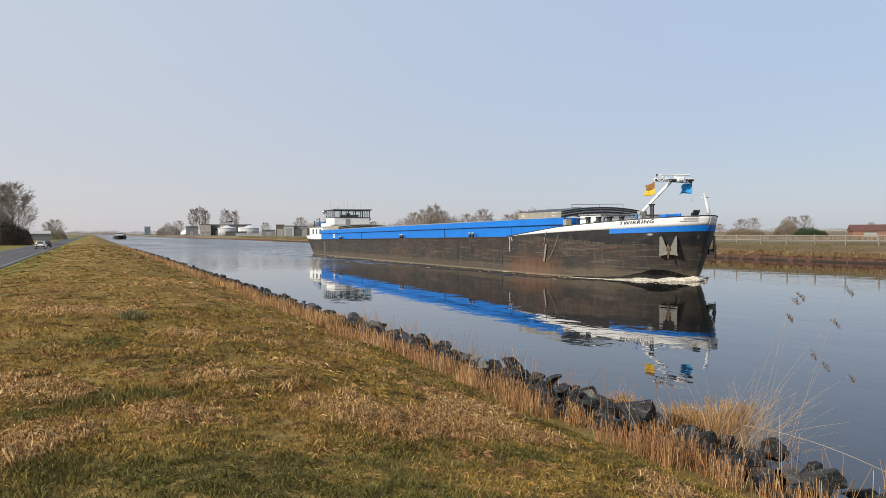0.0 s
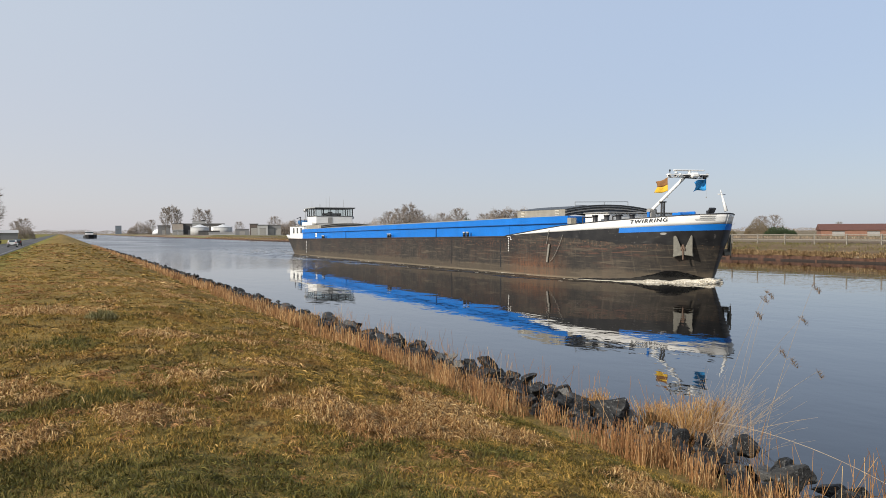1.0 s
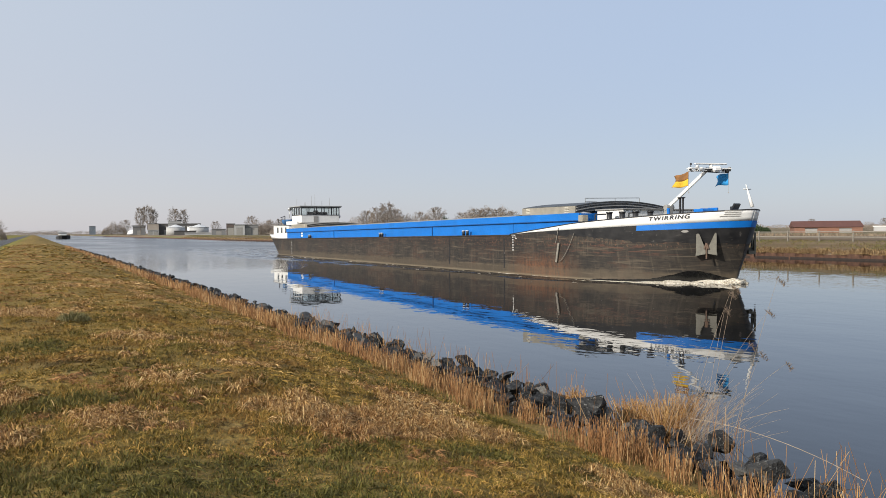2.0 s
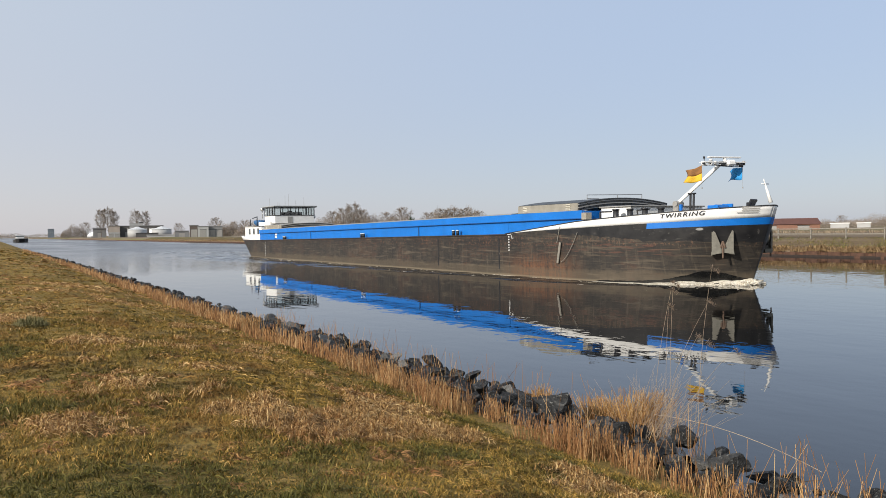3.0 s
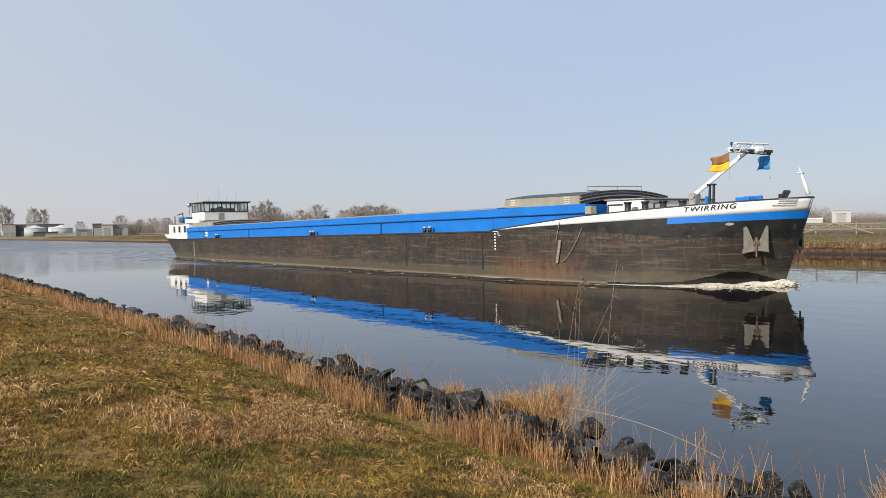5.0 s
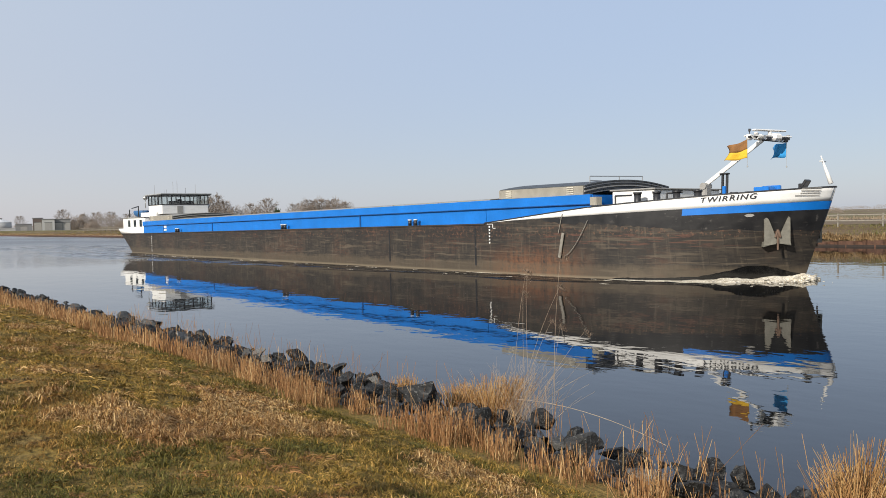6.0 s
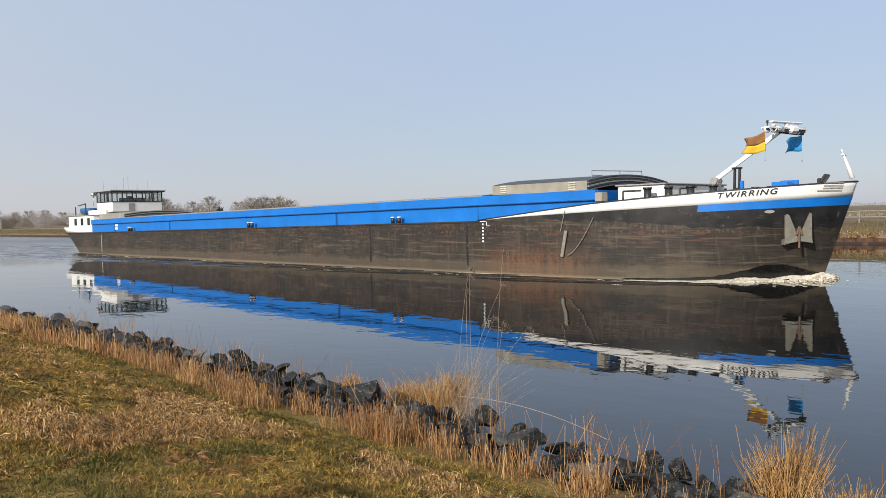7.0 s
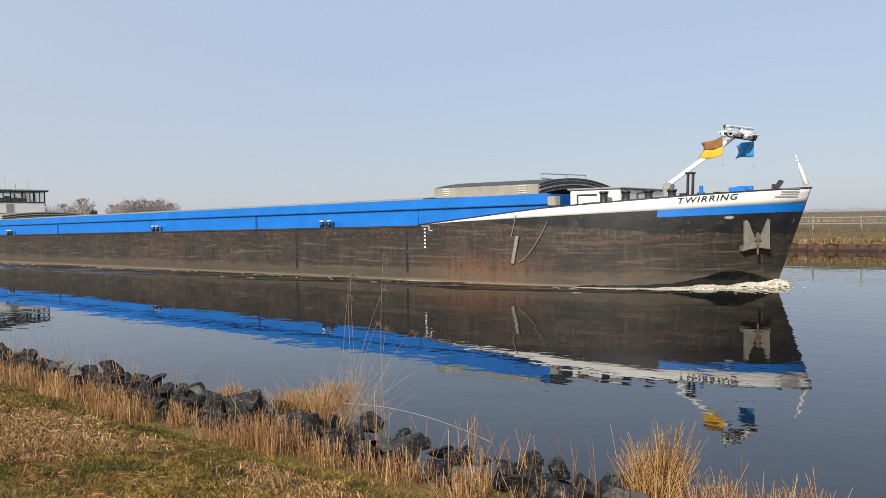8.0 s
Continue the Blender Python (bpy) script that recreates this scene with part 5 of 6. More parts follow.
def tall_reeds(mat):
    """A stand of thin dead reeds with plumes; it bows in the wind."""
    plume = mat_blades("reed_plume", [(0, (0.10, 0.07, 0.05)), (1, (0.24, 0.18, 0.13))], (0.15, 0.10, 0.07))
    pale = plain("dead_reed", (0.36, 0.28, 0.20), 0.8, vary=0.3, scale=6)
    rnd = random.Random(4)
    base = REED_FOOT
    specs = [(0.35, -0.55, 2.5, 1), (0.15, -0.35, 2.3, 1), (0.45, -0.6, 2.2, 1), (0.3, -0.15, 1.95, 1), (0.8, -1.25, 2.0, 1), (0.8, -0.8, 1.45, 1), (1.0, -1.3, 1.25, 1), (0.2, -0.5, 1.4, 1)]
    specs = [(0.6 * a, 0.6 * b, h, has) for a, b, h, has in specs]
    specs += [(rnd.gauss(0.10, 0.30), rnd.gauss(-0.18, 0.38), rnd.uniform(0.25, 0.95), 0) for k in range(190)]
    ob = thing("reed_stand", "thin dead reeds with drooping plumes bowing over the water", "reeds", pose(*base))
    for k, (dx, dy, h, has) in enumerate(specs):
        b = Vector((rnd.gauss(0, 0.16), rnd.gauss(0, 0.22), -0.25)) if has else Vector((rnd.gauss(-0.22, 0.20), rnd.gauss(0.25, 0.28), -0.25))
        pts = []
        for j in range(7):
            u = j / 6
            pts.append(b + Vector((dx * u ** 1.6, dy * u ** 1.6, (h + 0.25) * u)))
        bm = bmesh.new()
        for j in range(6):
            rod(bm, pts[j], pts[j + 1], (0.0040 if has else 0.0028) * (1 - 0.1 * j), (0.0040 if has else 0.0028) * (0.9 - 0.1 * j), 4)
        st = part("stem", bm, pale, ob)
        if has:
            rng = np.random.RandomState(k)
            n = 42
            q = rng.uniform(0, 1, n)
            t0 = np.array(pts[-1])
            bs = np.stack([t0[0] + 0.03 * q, t0[1] - 0.10 * q, t0[2] + 0.02 - 0.10 * q], 1) + rng.normal(0, 0.012, (n, 3))
            part("plume", blades("plume", bs, np.full(n, 0.07), np.full(n, 0.010), rng.uniform(0.6, 1.0, n), plume, rng), plume, st)
    # one long stalk lying out over the water
    bm = bmesh.new()
    p = [Vector((8.5 + 0.55 * u, 8.1 - 2.3 * u, 0.40 + 0.15 * u - 0.50 * u * u)) for u in [k / 12 for k in range(13)]]
    for a, b in zip(p, p[1:]):
        rod(bm, a, b, 0.0045, 0.004, 5)
    me = bpy.data.meshes.new("fallen_reed")
    bm.to_mesh(me)
    bm.free()
    me.materials.append(pale)
    tagged(new("fallen_reed", me), "long pale reed stalk bent out over the water", "reeds")
    return ob


def reeds(mat):
    gold = mat_blades("golden_reed", [(0.0, (0.17, 0.080, 0.027)), (0.4, (0.32, 0.165, 0.055)), (1.0, (0.50, 0.32, 0.13))], (0.26, 0.12, 0.042))
    tussock(8.75, 9.5, 0.0, 0.34, 0.42, 420, gold, 1, lean=0.45)
    tussock(8.85, 8.8, 0.0, 0.30, 0.62, 420, gold, 2, drift=(0.1, -0.25), lean=0.4)
    tussock(8.65, 11.0, 0.0, 0.22, 0.36, 160, gold, 3)
    tussock(8.15, 3.05, 0.05, 0.24, 0.62, 520, gold, 4, lean=0.42, w=0.008)
    tussock(8.2, 3.0, 0.05, 0.12, 0.85, 160, gold, 14, lean=0.22, w=0.007, drift=(0.05, -0.08))
    tussock(7.9, 2.3, 0.10, 0.30, 0.45, 220, gold, 5, lean=0.3)
    tussock(8.3, 1.6, 0.05, 0.35, 0.42, 220, gold, 6, lean=0.3)
    tussock(8.05, 4.6, 0.0, 0.25, 0.62, 9, mat, 7, name="reed_stalks", label="a few thin pale reed stalks at the water's edge", lean=0.12)
    tussock(8.3, 5.6, 0.0, 0.05, 0.72, 5, mat, 8, name="reed_stalks", label="a few thin pale reed stalks at the water's edge", lean=0.12)
    tussock(8.2, 18.2, 0.0, 0.2, 0.40, 60, gold, 9)
    tussock(8.3, 24.5, 0.0, 0.25, 0.5, 60, gold, 10)
    tussock(6.1, 21.0, 0.4, 0.5, 0.55, 300, gold, 11, w=0.012)


# ---- trees ----
# grey-brown twigs, paled so that the colour carries the haze of distance
TWIG = mat_blades("hazed_bare_twigs", [(0, (0.19, 0.155, 0.125)), (0.5, (0.26, 0.215, 0.175)), (1, (0.34, 0.285, 0.23))], (0.25, 0.205, 0.155), 0.05)
BARK = plain("bark", (0.19, 0.155, 0.125), 0.9, vary=0.35, scale=2)
EVERGREEN = mat_blades("evergreen_leaves", [(0, (0.018, 0.030, 0.012)), (1, (0.05, 0.075, 0.03))], (0.03, 0.05, 0.02), 0.1)
SCRUB = mat_blades("scrub_twigs", [(0, (0.09, 0.065, 0.04)), (0.6, (0.16, 0.12, 0.07)), (1, (0.22, 0.17, 0.09))], (0.13, 0.12, 0.06), 0.05)


DARKSCRUB = mat_blades("dark_hedge_twigs", [(0, (0.030, 0.022, 0.018)), (0.7, (0.065, 0.048, 0.038)), (1, (0.11, 0.085, 0.065))], (0.05, 0.035, 0.03), 0.05)


def tree_meshes(seed, wide, low=0.22, n1=40, n2=11, n3=30):
    """Trunk and limbs, and a crown of fine twigs, for a bare tree one unit high."""
    rnd, rng = random.Random(seed), np.random.RandomState(seed)
    limb = bmesh.new()
    lean = Vector((rnd.gauss(0, 0.04), rnd.gauss(0, 0.04), 0))
    spine = [Vector((0, 0, -0.02))]
    for k in range(1, 9):
        spine.append(Vector((lean.x * k / 8 + rnd.gauss(0, 0.008), lean.y * k / 8 + rnd.gauss(0, 0.008), 0.96 * k / 8)))
    for k in range(8):
        rod(limb, spine[k], spine[k + 1], 0.0125 * (1 - k / 8.5), 0.0125 * (1 - (k + 1) / 8.5), 6)
    b0, d0, l0, w0 = [], [], [], []
    for k in range(n1):
        t = low + (0.93 - low) * (k + rnd.random()) / n1
        i = min(7, int(t / 0.96 * 8))
        p = spine[i].lerp(spine[i + 1], t / 0.96 * 8 - i)
        a, up = k * 2.4 + rnd.gauss(0, 0.4), rnd.uniform(0.55, 1.25)
        d = Vector((math.cos(a), math.sin(a), up)).normalized()
        rad, mid = wide * 1.15, (low + 1.0) / 2
        hz = (1.0 - low) / 2 * 1.02
        qa = (d.x ** 2 + d.y ** 2) / rad ** 2 + d.z ** 2 / hz ** 2
        qb = (p.z - mid) * d.z / hz ** 2 + (p.x * d.x + p.y * d.y) / rad ** 2
        qc = ((p.z - mid) / hz) ** 2 - 1
        ln = (-qb + math.sqrt(max(0.0, qb * qb - qa * qc))) / qa * rnd.uniform(0.80, 0.98)
        q = p + d * ln * 0.5
        e = q + (d + Vector((rnd.gauss(0, 0.2), rnd.gauss(0, 0.2), 0.30))).normalized() * ln * 0.5
        rod(limb, p, q, 0.0048 * (1.25 - t), 0.0034 * (1.25 - t), 4)
        rod(limb, q, e, 0.0034 * (1.25 - t), 0.0012, 3)
        for j in range(n2):
            u = rnd.uniform(0.25, 1.0)
            o = p.lerp(q, u * 2) if u < 0.5 else q.lerp(e, u * 2 - 1)
            f = (d + Vector((rnd.gauss(0, 0.6), rnd.gauss(0, 0.6), rnd.gauss(0.15, 0.4)))).normalized()
            m = min(0.12, ln * rnd.uniform(0.22, 0.45) + 0.02)
            b0.append(o), d0.append(f), l0.append(m), w0.append(0.0011)
            for g in range(n3):
                v = (f + Vector((rnd.gauss(0, 0.6), rnd.gauss(0, 0.6), rnd.gauss(0.1, 0.45)))).normalized()
                b0.append(o + f * m * rnd.uniform(0.15, 1.0)), d0.append(v), l0.append(rnd.uniform(0.018, 0.055)), w0.append(0.0011)
    b0, d0 = np.array(b0), np.array(d0)
    l0, w0 = np.array(l0)[:, None], np.array(w0)[:, None]
    side = np.cross(d0, rng.normal(0, 1, d0.shape))
    side /= np.linalg.norm(side, axis=1)[:, None]
    v = np.stack([b0 - side * w0, b0 + side * w0, b0 + d0 * l0], 1).reshape(-1, 3)
    tm = mesh_np("crown", v, np.arange(len(v)).reshape(-1, 3), TWIG)
    lm = bpy.data.meshes.new("trunk")
    limb.to_mesh(lm)
    limb.free()
    lm.materials.append(BARK)
    return lm, tm


TREES = [tree_meshes(2, 0.25), tree_meshes(7, 0.36, 0.15), tree_meshes(13, 0.21, 0.20), tree_meshes(21, 0.40, 0.12)]


def polar(az, d):
    return d * math.sin(radians(az)), d * math.cos(radians(az))


def tree(az, d, h, k, wide=1.0, label="bare winter tree with a fine grey-brown crown", group="bare trees"):
    x, y = polar(az, d)
    ob = thing("tree", label, "tree", pose(x, y, lerp(NEAR, x) - 0.05, 0, 0, (az * 77) % 360), group)
    ob.scale = (h * wide, h * wide, h)
    part("trunk", TREES[k][0], BARK, ob)
    part("crown", TREES[k][1], TWIG, ob)
    return ob


def shrub(az, d, w, h, mat, seed, n=5200, name="shrub", label="dense bare brown shrub", cat="shrub", blade=None):
    """A thicket: an uneven mound of many thin twigs."""
    x, y = polar(az, d)
    rng = np.random.RandomState(seed)
    u = rng.uniform(-1, 1, n)
    out = np.sqrt(np.clip(1 - u * u, 0, 1)) * (0.80 + 0.10 * np.sin(u * 3.4 + seed) + 0.06 * np.sin(u * 9 + 2 * seed)) * rng.uniform(0.62, 1.10, n)
    zz = rng.uniform(0, 1, n) ** 0.8 * out * h
    c, s_ = math.cos(radians(az)), math.sin(radians(az))
    dep = rng.normal(0, 0.22, n) * min(w, 10)
    base = np.stack([u * w / 2 * c + dep * s_, -u * w / 2 * s_ + dep * c, np.maximum(zz - 0.4, -0.1)], 1)
    hh = rng.uniform(0.4, 1.3, n) * (0.35 + h * 0.07)
    me = blades(name, base, hh, np.full(n, (0.035 if blade is None else blade) * (0.6 + d / 300)), rng.uniform(0.2, 0.8, n), mat, rng)
    ob = new(name, me)
    ob.matrix_basis = pose(x, y, lerp(NEAR, x))
    return tagged(ob, label, cat)


def far_wood(az0, az1, d, h, seed, n, mat=None):
    """A far belt of trees with an uneven top."""
    rng = np.random.RandomState(seed)
    az = rng.uniform(az0, az1, n)
    q = np.radians(az)
    top = h * (0.62 + 0.18 * np.sin(az * 2.1 + seed) * np.sin(az * 0.9) + 0.07 * np.sin(az * 5.3 + seed)) * rng.uniform(0.75, 1.1, n)
    dd = d * (1 + rng.normal(0, 0.02, n))
    z = rng.uniform(0, 1, n) ** 0.7 * top
    base = np.stack([dd * np.sin(q), dd * np.cos(q), 1.4 + z], 1)
    me = blades("far_wood", base, rng.uniform(0.4, 1.3, n) * (h / 9), np.full(n, d / 2600), rng.uniform(0.3, 1.0, n), mat or TWIG, rng)
    return tagged(new("far_wood", me), "distant grey-brown belt of bare trees", "woodland", kind="stuff")


def vegetation():
    # beside the road
    for az, d, h, k in ((-5.3, 235, 16.0, 0), (-4.7, 240, 16.5, 1), (-4.35, 245, 13.5, 3), (-5.9, 230, 15, 2)):
        tree(az, d, h, k, 1.0, "bare roadside tree behind a dark hedge", "roadside trees")
    shrub(-5.25, 232, 13, 9.5, DARKSCRUB, 3, 17000, "hedge", "dark dense bare hedge beside the road", "hedge")
    shrub(-4.45, 250, 8, 6.8, DARKSCRUB, 4, 12000, "hedge", "dark dense bare hedge beside the road", "hedge")
    for az, d, h, k in ((-2.6, 480, 9.5, 1), (-2.15, 485, 11, 3)):
        tree(az, d, h, k, 1.2, "bare roadside tree behind a dark hedge", "roadside trees")
    shrub(-2.3, 470, 13, 9, TWIG, 5, 8000, "hedge", "dark dense bare hedge beside the road", "hedge")
    # by the works on the far bank
    for az, d, h, k, w in ((6.65, 690, 22.5, 2, 0.9), (7.15, 700, 24, 0, 0.9), (7.45, 705, 22, 2, 0.8), (8.85, 700, 22, 0, 0.9), (9.5, 705, 21.5, 2, 0.95), (5.7, 800, 14, 3, 1.1), (11.7, 620, 10, 3, 1.1), (14.2, 500, 11.5, 1, 1.1)):
        tree(az, d, h, k, w, "tall bare tree behind the works", "trees at the works")
    shrub(5.0, 900, 27, 15, TWIG, 8, 9000)
    shrub(14.9, 470, 16, 9.5, TWIG, 9, 7000)
    for az, d, h, k, w in ((15.5, 480, 10.0, 0, 1.2), (16.3, 470, 10.5, 3, 1.2), (17.2, 460, 10.5, 1, 1.2), (18.2, 450, 9, 3, 1.3), (19.6, 430, 9, 1, 1.3),
                           (22.6, 300, 10.5, 1, 1.2), (23.4, 290, 11.5, 3, 1.2), (24.1, 290, 13.5, 0, 1.1), (24.8, 295, 11, 1, 1.1), (26.6, 285, 9.5, 3, 1.2), (27.8, 280, 11.2, 1, 1.2),
                           (29.9, 285, 9.3, 3, 1.3), (30.8, 280, 10.5, 1, 1.3), (31.6, 282, 10.8, 3, 1.3), (32.6, 280, 10.6, 1, 1.3), (33.5, 285, 9.5, 3, 1.3)):
        tree(az, d, 0.88 * h, k, w, "bare tree of the far bank's copse", "trees of the far bank")
    for az, d, w, h, sd in ((22.4, 300, 16, 9.0, 10), (24.1, 290, 16, 13.0, 11), (25.3, 300, 12, 10.0, 18), (27.6, 285, 14, 9.5, 12), (26.6, 290, 10, 8.0, 19), (30.4, 280, 13, 10.8, 13), (31.6, 284, 14, 11.4, 20), (32.9, 280, 13, 11.0, 14),
                            (15.4, 470, 18, 9.5, 26), (17.0, 450, 24, 10, 15), (18.9, 440, 24, 8.5, 27), (21, 330, 18, 7, 16)):
        shrub(az, d, w, h, TWIG, sd, 7500, "thicket", "pale brown bare thicket on the far bank", "shrub")
    shrub(28.5, 270, 2.6, 8.6, EVERGREEN, 17, 3000, "conifer", "small dark green conifer", "tree", 0.09)
    for az, d, h, k, w in ((46.2, 330, 8.0, 1, 1.3), (47.0, 330, 8.6, 3, 1.3), (49.4, 300, 8.4, 1, 1.3), (50.2, 300, 8.8, 3, 1.2), (44.8, 420, 7, 3, 1.4), (54.2, 600, 9, 1, 1.3), (58.5, 520, 8, 3, 1.4)):
        tree(az, d, 0.80 * h, k, w, "bare tree in the fields beyond the fence", "trees of the fields")
    shrub(49.2, 290, 9, 6.4, SCRUB, 21, 6000)
    shrub(50.6, 270, 10, 3.6, EVERGREEN, 22, 5000, "evergreen_shrub", "low dark green thicket", "shrub", 0.08)
    shrub(46.5, 310, 14, 4.2, SCRUB, 23, 5000)
    for az, w, h, sd in ((60.4, 26, 7.0, 51), (62.2, 26, 8.5, 52), (63.6, 20, 9.0, 53), (66.5, 30, 6.0, 54), (56.8, 24, 5.5, 55)):
        shrub(az, 430, w, h, TWIG, sd, 6000, "thicket", "grey-brown bare thicket in the fields", "shrub")
    far_wood(-9, 7, 1500, 11, 31, 9000)
    far_wood(-1.5, 2.2, 1000, 6, 32, 4000)
    far_wood(11, 44, 900, 9, 33, 14000)
    far_wood(42, 62, 650, 6.0, 34, 14000)
    far_wood(58, 90, 800, 6.5, 35, 14000)


# ---- buildings ----
def gable(bm, w, d, h0, h1):
    """A ridged roof along x on a w by d house whose eaves stand at h0."""
    o = 0.35
    p = [(-w / 2 - o, -d / 2 - o, h0), (w / 2 + o, -d / 2 - o, h0), (w / 2 + o, d / 2 + o, h0), (-w / 2 - o, d / 2 + o, h0), (-w / 2 - o, 0, h1), (w / 2 + o, 0, h1)]
    v = [bm.verts.new(q) for q in p]
    for f in ((0, 1, 5, 4), (2, 3, 4, 5), (0, 4, 3), (1, 2, 5), (3, 2, 1, 0)):
        bm.faces.new([v[k] for k in f])
    bmesh.ops.recalc_face_normals(bm, faces=bm.faces)
    return bm


def hall(az, d, w, dep, h, wall, roofm, label, name="industrial_hall", turn=0.0, ridge=0.0, doors=0, windows=0):
    x, y = polar(az, d)
    ob = thing(name, label, "building", pose(x, y, lerp(NEAR, x), 0, 0, -az + turn), "buildings of the far bank")
    part("wall", boxm(-w / 2, -dep / 2, -0.3, w / 2, dep / 2, h), wall, ob)
    if ridge:
        part("roof", gable(bmesh.new(), w, dep, h - 0.02, h + ridge), roofm, ob)
    else:
        part("roof", boxm(-w / 2 - 0.25, -dep / 2 - 0.25, h, w / 2 + 0.25, dep / 2 + 0.25, h + 0.35), roofm, ob)
    for k in range(doors):
        cx = -w / 2 + w * (k + 0.5) / doors
        dr = part("door", boxm(cx - 1.6, -dep / 2 - 0.06, 0, cx + 1.6, -dep / 2 + 0.05, min(4, h * 0.7)), GREY, ob)
        part("door_frame", boxm(cx - 1.75, -dep / 2 - 0.03, min(4, h * 0.7), cx + 1.75, -dep / 2 + 0.02, min(4, h * 0.7) + 0.2), BLACK, dr)
    for k in range(windows):
        cx = -w / 2 + w * (k + 0.5) / windows
        wn = part("window", boxm(cx - 0.8, -dep / 2 - 0.06, h * 0.5, cx + 0.8, -dep / 2 + 0.05, h * 0.5 + 1.2), WHITE, ob)
        part("pane", boxm(cx - 0.7, -dep / 2 - 0.09, h * 0.5 + 0.1, cx + 0.7, -dep / 2 - 0.05, h * 0.5 + 1.1), GLASS, wn)
    return ob


def tank(az, d, r, h, cone, mat, label):
    x, y = polar(az, d)
    ob = thing("storage_tank", label, "tank", pose(x, y, lerp(NEAR, x)), "round tanks at the works")
    part("shell", rodm((0, 0, -0.3), (0, 0, h), r, r, 32), mat, ob, "", True)
    part("roof", rodm((0, 0, h), (0, 0, h + cone), r * 1.03, 0.3, 32), plain("tank_roof", (0.62, 0.63, 0.63), 0.6) if "tank_roof" not in bpy.data.materials else bpy.data.materials["tank_roof"], ob)
    bm = bmesh.new()
    for k in range(28):
        a = k * 2 * math.pi / 28
        rod(bm, (r * math.cos(a), r * math.sin(a), h), (r * math.cos(a), r * math.sin(a), h + 0.9), 0.05, 0.05, 4)
    part("rail", bm, STEEL, ob)
    return ob


def works():
    tan = plain("sunlit_tan_cladding", (0.36, 0.31, 0.26), 0.7, vary=0.15, scale=0.2)
    dark = plain("dark_and_shaded_cladding", (0.10, 0.095, 0.09), 0.7, vary=0.2, scale=0.2)
    pale = plain("pale_cladding", (0.40, 0.40, 0.39), 0.7, vary=0.12, scale=0.2)
    mid = plain("mid_grey_cladding", (0.20, 0.20, 0.20), 0.7, vary=0.15, scale=0.2)
    red = plain("red_roof_tiles", (0.13, 0.052, 0.036), 0.8, vary=0.25, scale=1.0)
    brick = plain("red_brick", (0.24, 0.12, 0.08), 0.85, vary=0.25, scale=2)
    # sunlit end of the works building, its light put into the tan colour
    hall(7.47, 640, 8.0, 14, 8.6, tan, dark, "tan end of the works hall, coloured as sunlit")
    hall(7.47, 632, 8.0, 1.0, 3.6, pale, pale, "pale low loading bay of the works", "loading_bay", doors=2)
    # long side of the same building, its shade painted as dark cladding
    hall(9.25, 655, 32, 16, 8.8, dark, mid, "long metal-clad hall of the works, coloured dark as in shade", doors=3)
    hall(8.9, 650, 10, 6, 10.6, pale, pale, "pale plant room rising over the hall", "plant_room")
    hall(9.2, 649, 3, 3, 11.4, BLACK, BLACK, "dark roof unit over the hall", "roof_unit")
    hall(6.55, 705, 10, 10, 6.9, mid, dark, "grey shed beside the works", "shed", ridge=1.4, doors=1)
    hall(5.80, 770, 1.6, 8, 7.8, pale, pale, "narrow white silo block", "silo")
    tank(8.95, 560, 6.2, 5.2, 2.0, pale, "pale round tank with a conical grey roof")
    tank(10.55, 575, 6.6, 5.4, 2.2, pale, "pale round tank with a conical grey roof")
    tank(9.95, 590, 2.2, 5.6, 0.8, WHITE, "small white round tank")
    tank(10.3, 588, 2.2, 5.6, 0.8, WHITE, "small white round tank")
    x, y = polar(6.15, 735)
    dm = thing("gas_dome", "white dome of a gas store", "tank", pose(x, y, 1.5), "round tanks at the works")
    bm = bmesh.new()
    bmesh.ops.create_uvsphere(bm, u_segments=24, v_segments=12, radius=5.2)
    part("membrane", bm, WHITE, dm, "", True)
    part("ring", rodm((0, 0, -0.3), (0, 0, 1.4), 5.25, 5.25, 24), mid, dm)
    hall(9.6, 545, 14, 3, 2.6, dark, dark, "low dark wall of the works", "low_wall")
    hall(11.0, 520, 26, 2, 1.3, pale, pale, "low pale wall of the works", "low_wall")
    hall(11.9, 480, 8, 6, 3.4, mid, mid, "low grey shed of the works", "shed", doors=1)
    hall(12.73, 430, 4.4, 8, 6.0, plain("brown_cladding", (0.11, 0.085, 0.075), 0.7, vary=0.2, scale=0.3), mid, "tall brown doored shed", "shed", doors=1)
    hall(13.35, 428, 5.5, 10, 5.4, pale, mid, "pale grey metal shed by the canal", "shed", doors=1)
    hall(14.2, 430, 7.2, 10, 5.4, mid, mid, "long grey metal shed by the canal", "shed", doors=2)
    hall(3.58, 1260, 8.6, 10, 12.5, plain("blue_grey_block", (0.16, 0.19, 0.22), 0.6, vary=0.15, scale=0.2), mid, "distant square block tower", "block_tower", windows=3)
    hall(-3.35, 420, 12, 8, 3.2, mid, pale, "low farm shed with a pale roof beside the road", "farm_shed", ridge=1.4)
    hall(55.0, 255, 18, 12, 1.7, brick, red, "brick barn with a broad red tiled roof", "barn", turn=8, ridge=1.8, doors=2)
    hall(64.8, 330, 6.5, 8, 4.6, pale, pale, "white cylindrical-fronted store in the fields", "white_store", doors=1)
    hall(62.9, 330, 9, 3, 1.6, pale, WHITE, "parked white trailer body in the fields", "trailer_store")
    hall(59.8, 330, 4.5, 3, 1.6, pale, WHITE, "parked white trailer body in the fields", "trailer_store")
    hall(58.4, 335, 6.5, 3, 1.6, pale, WHITE, "parked white trailer body in the fields", "trailer_store")
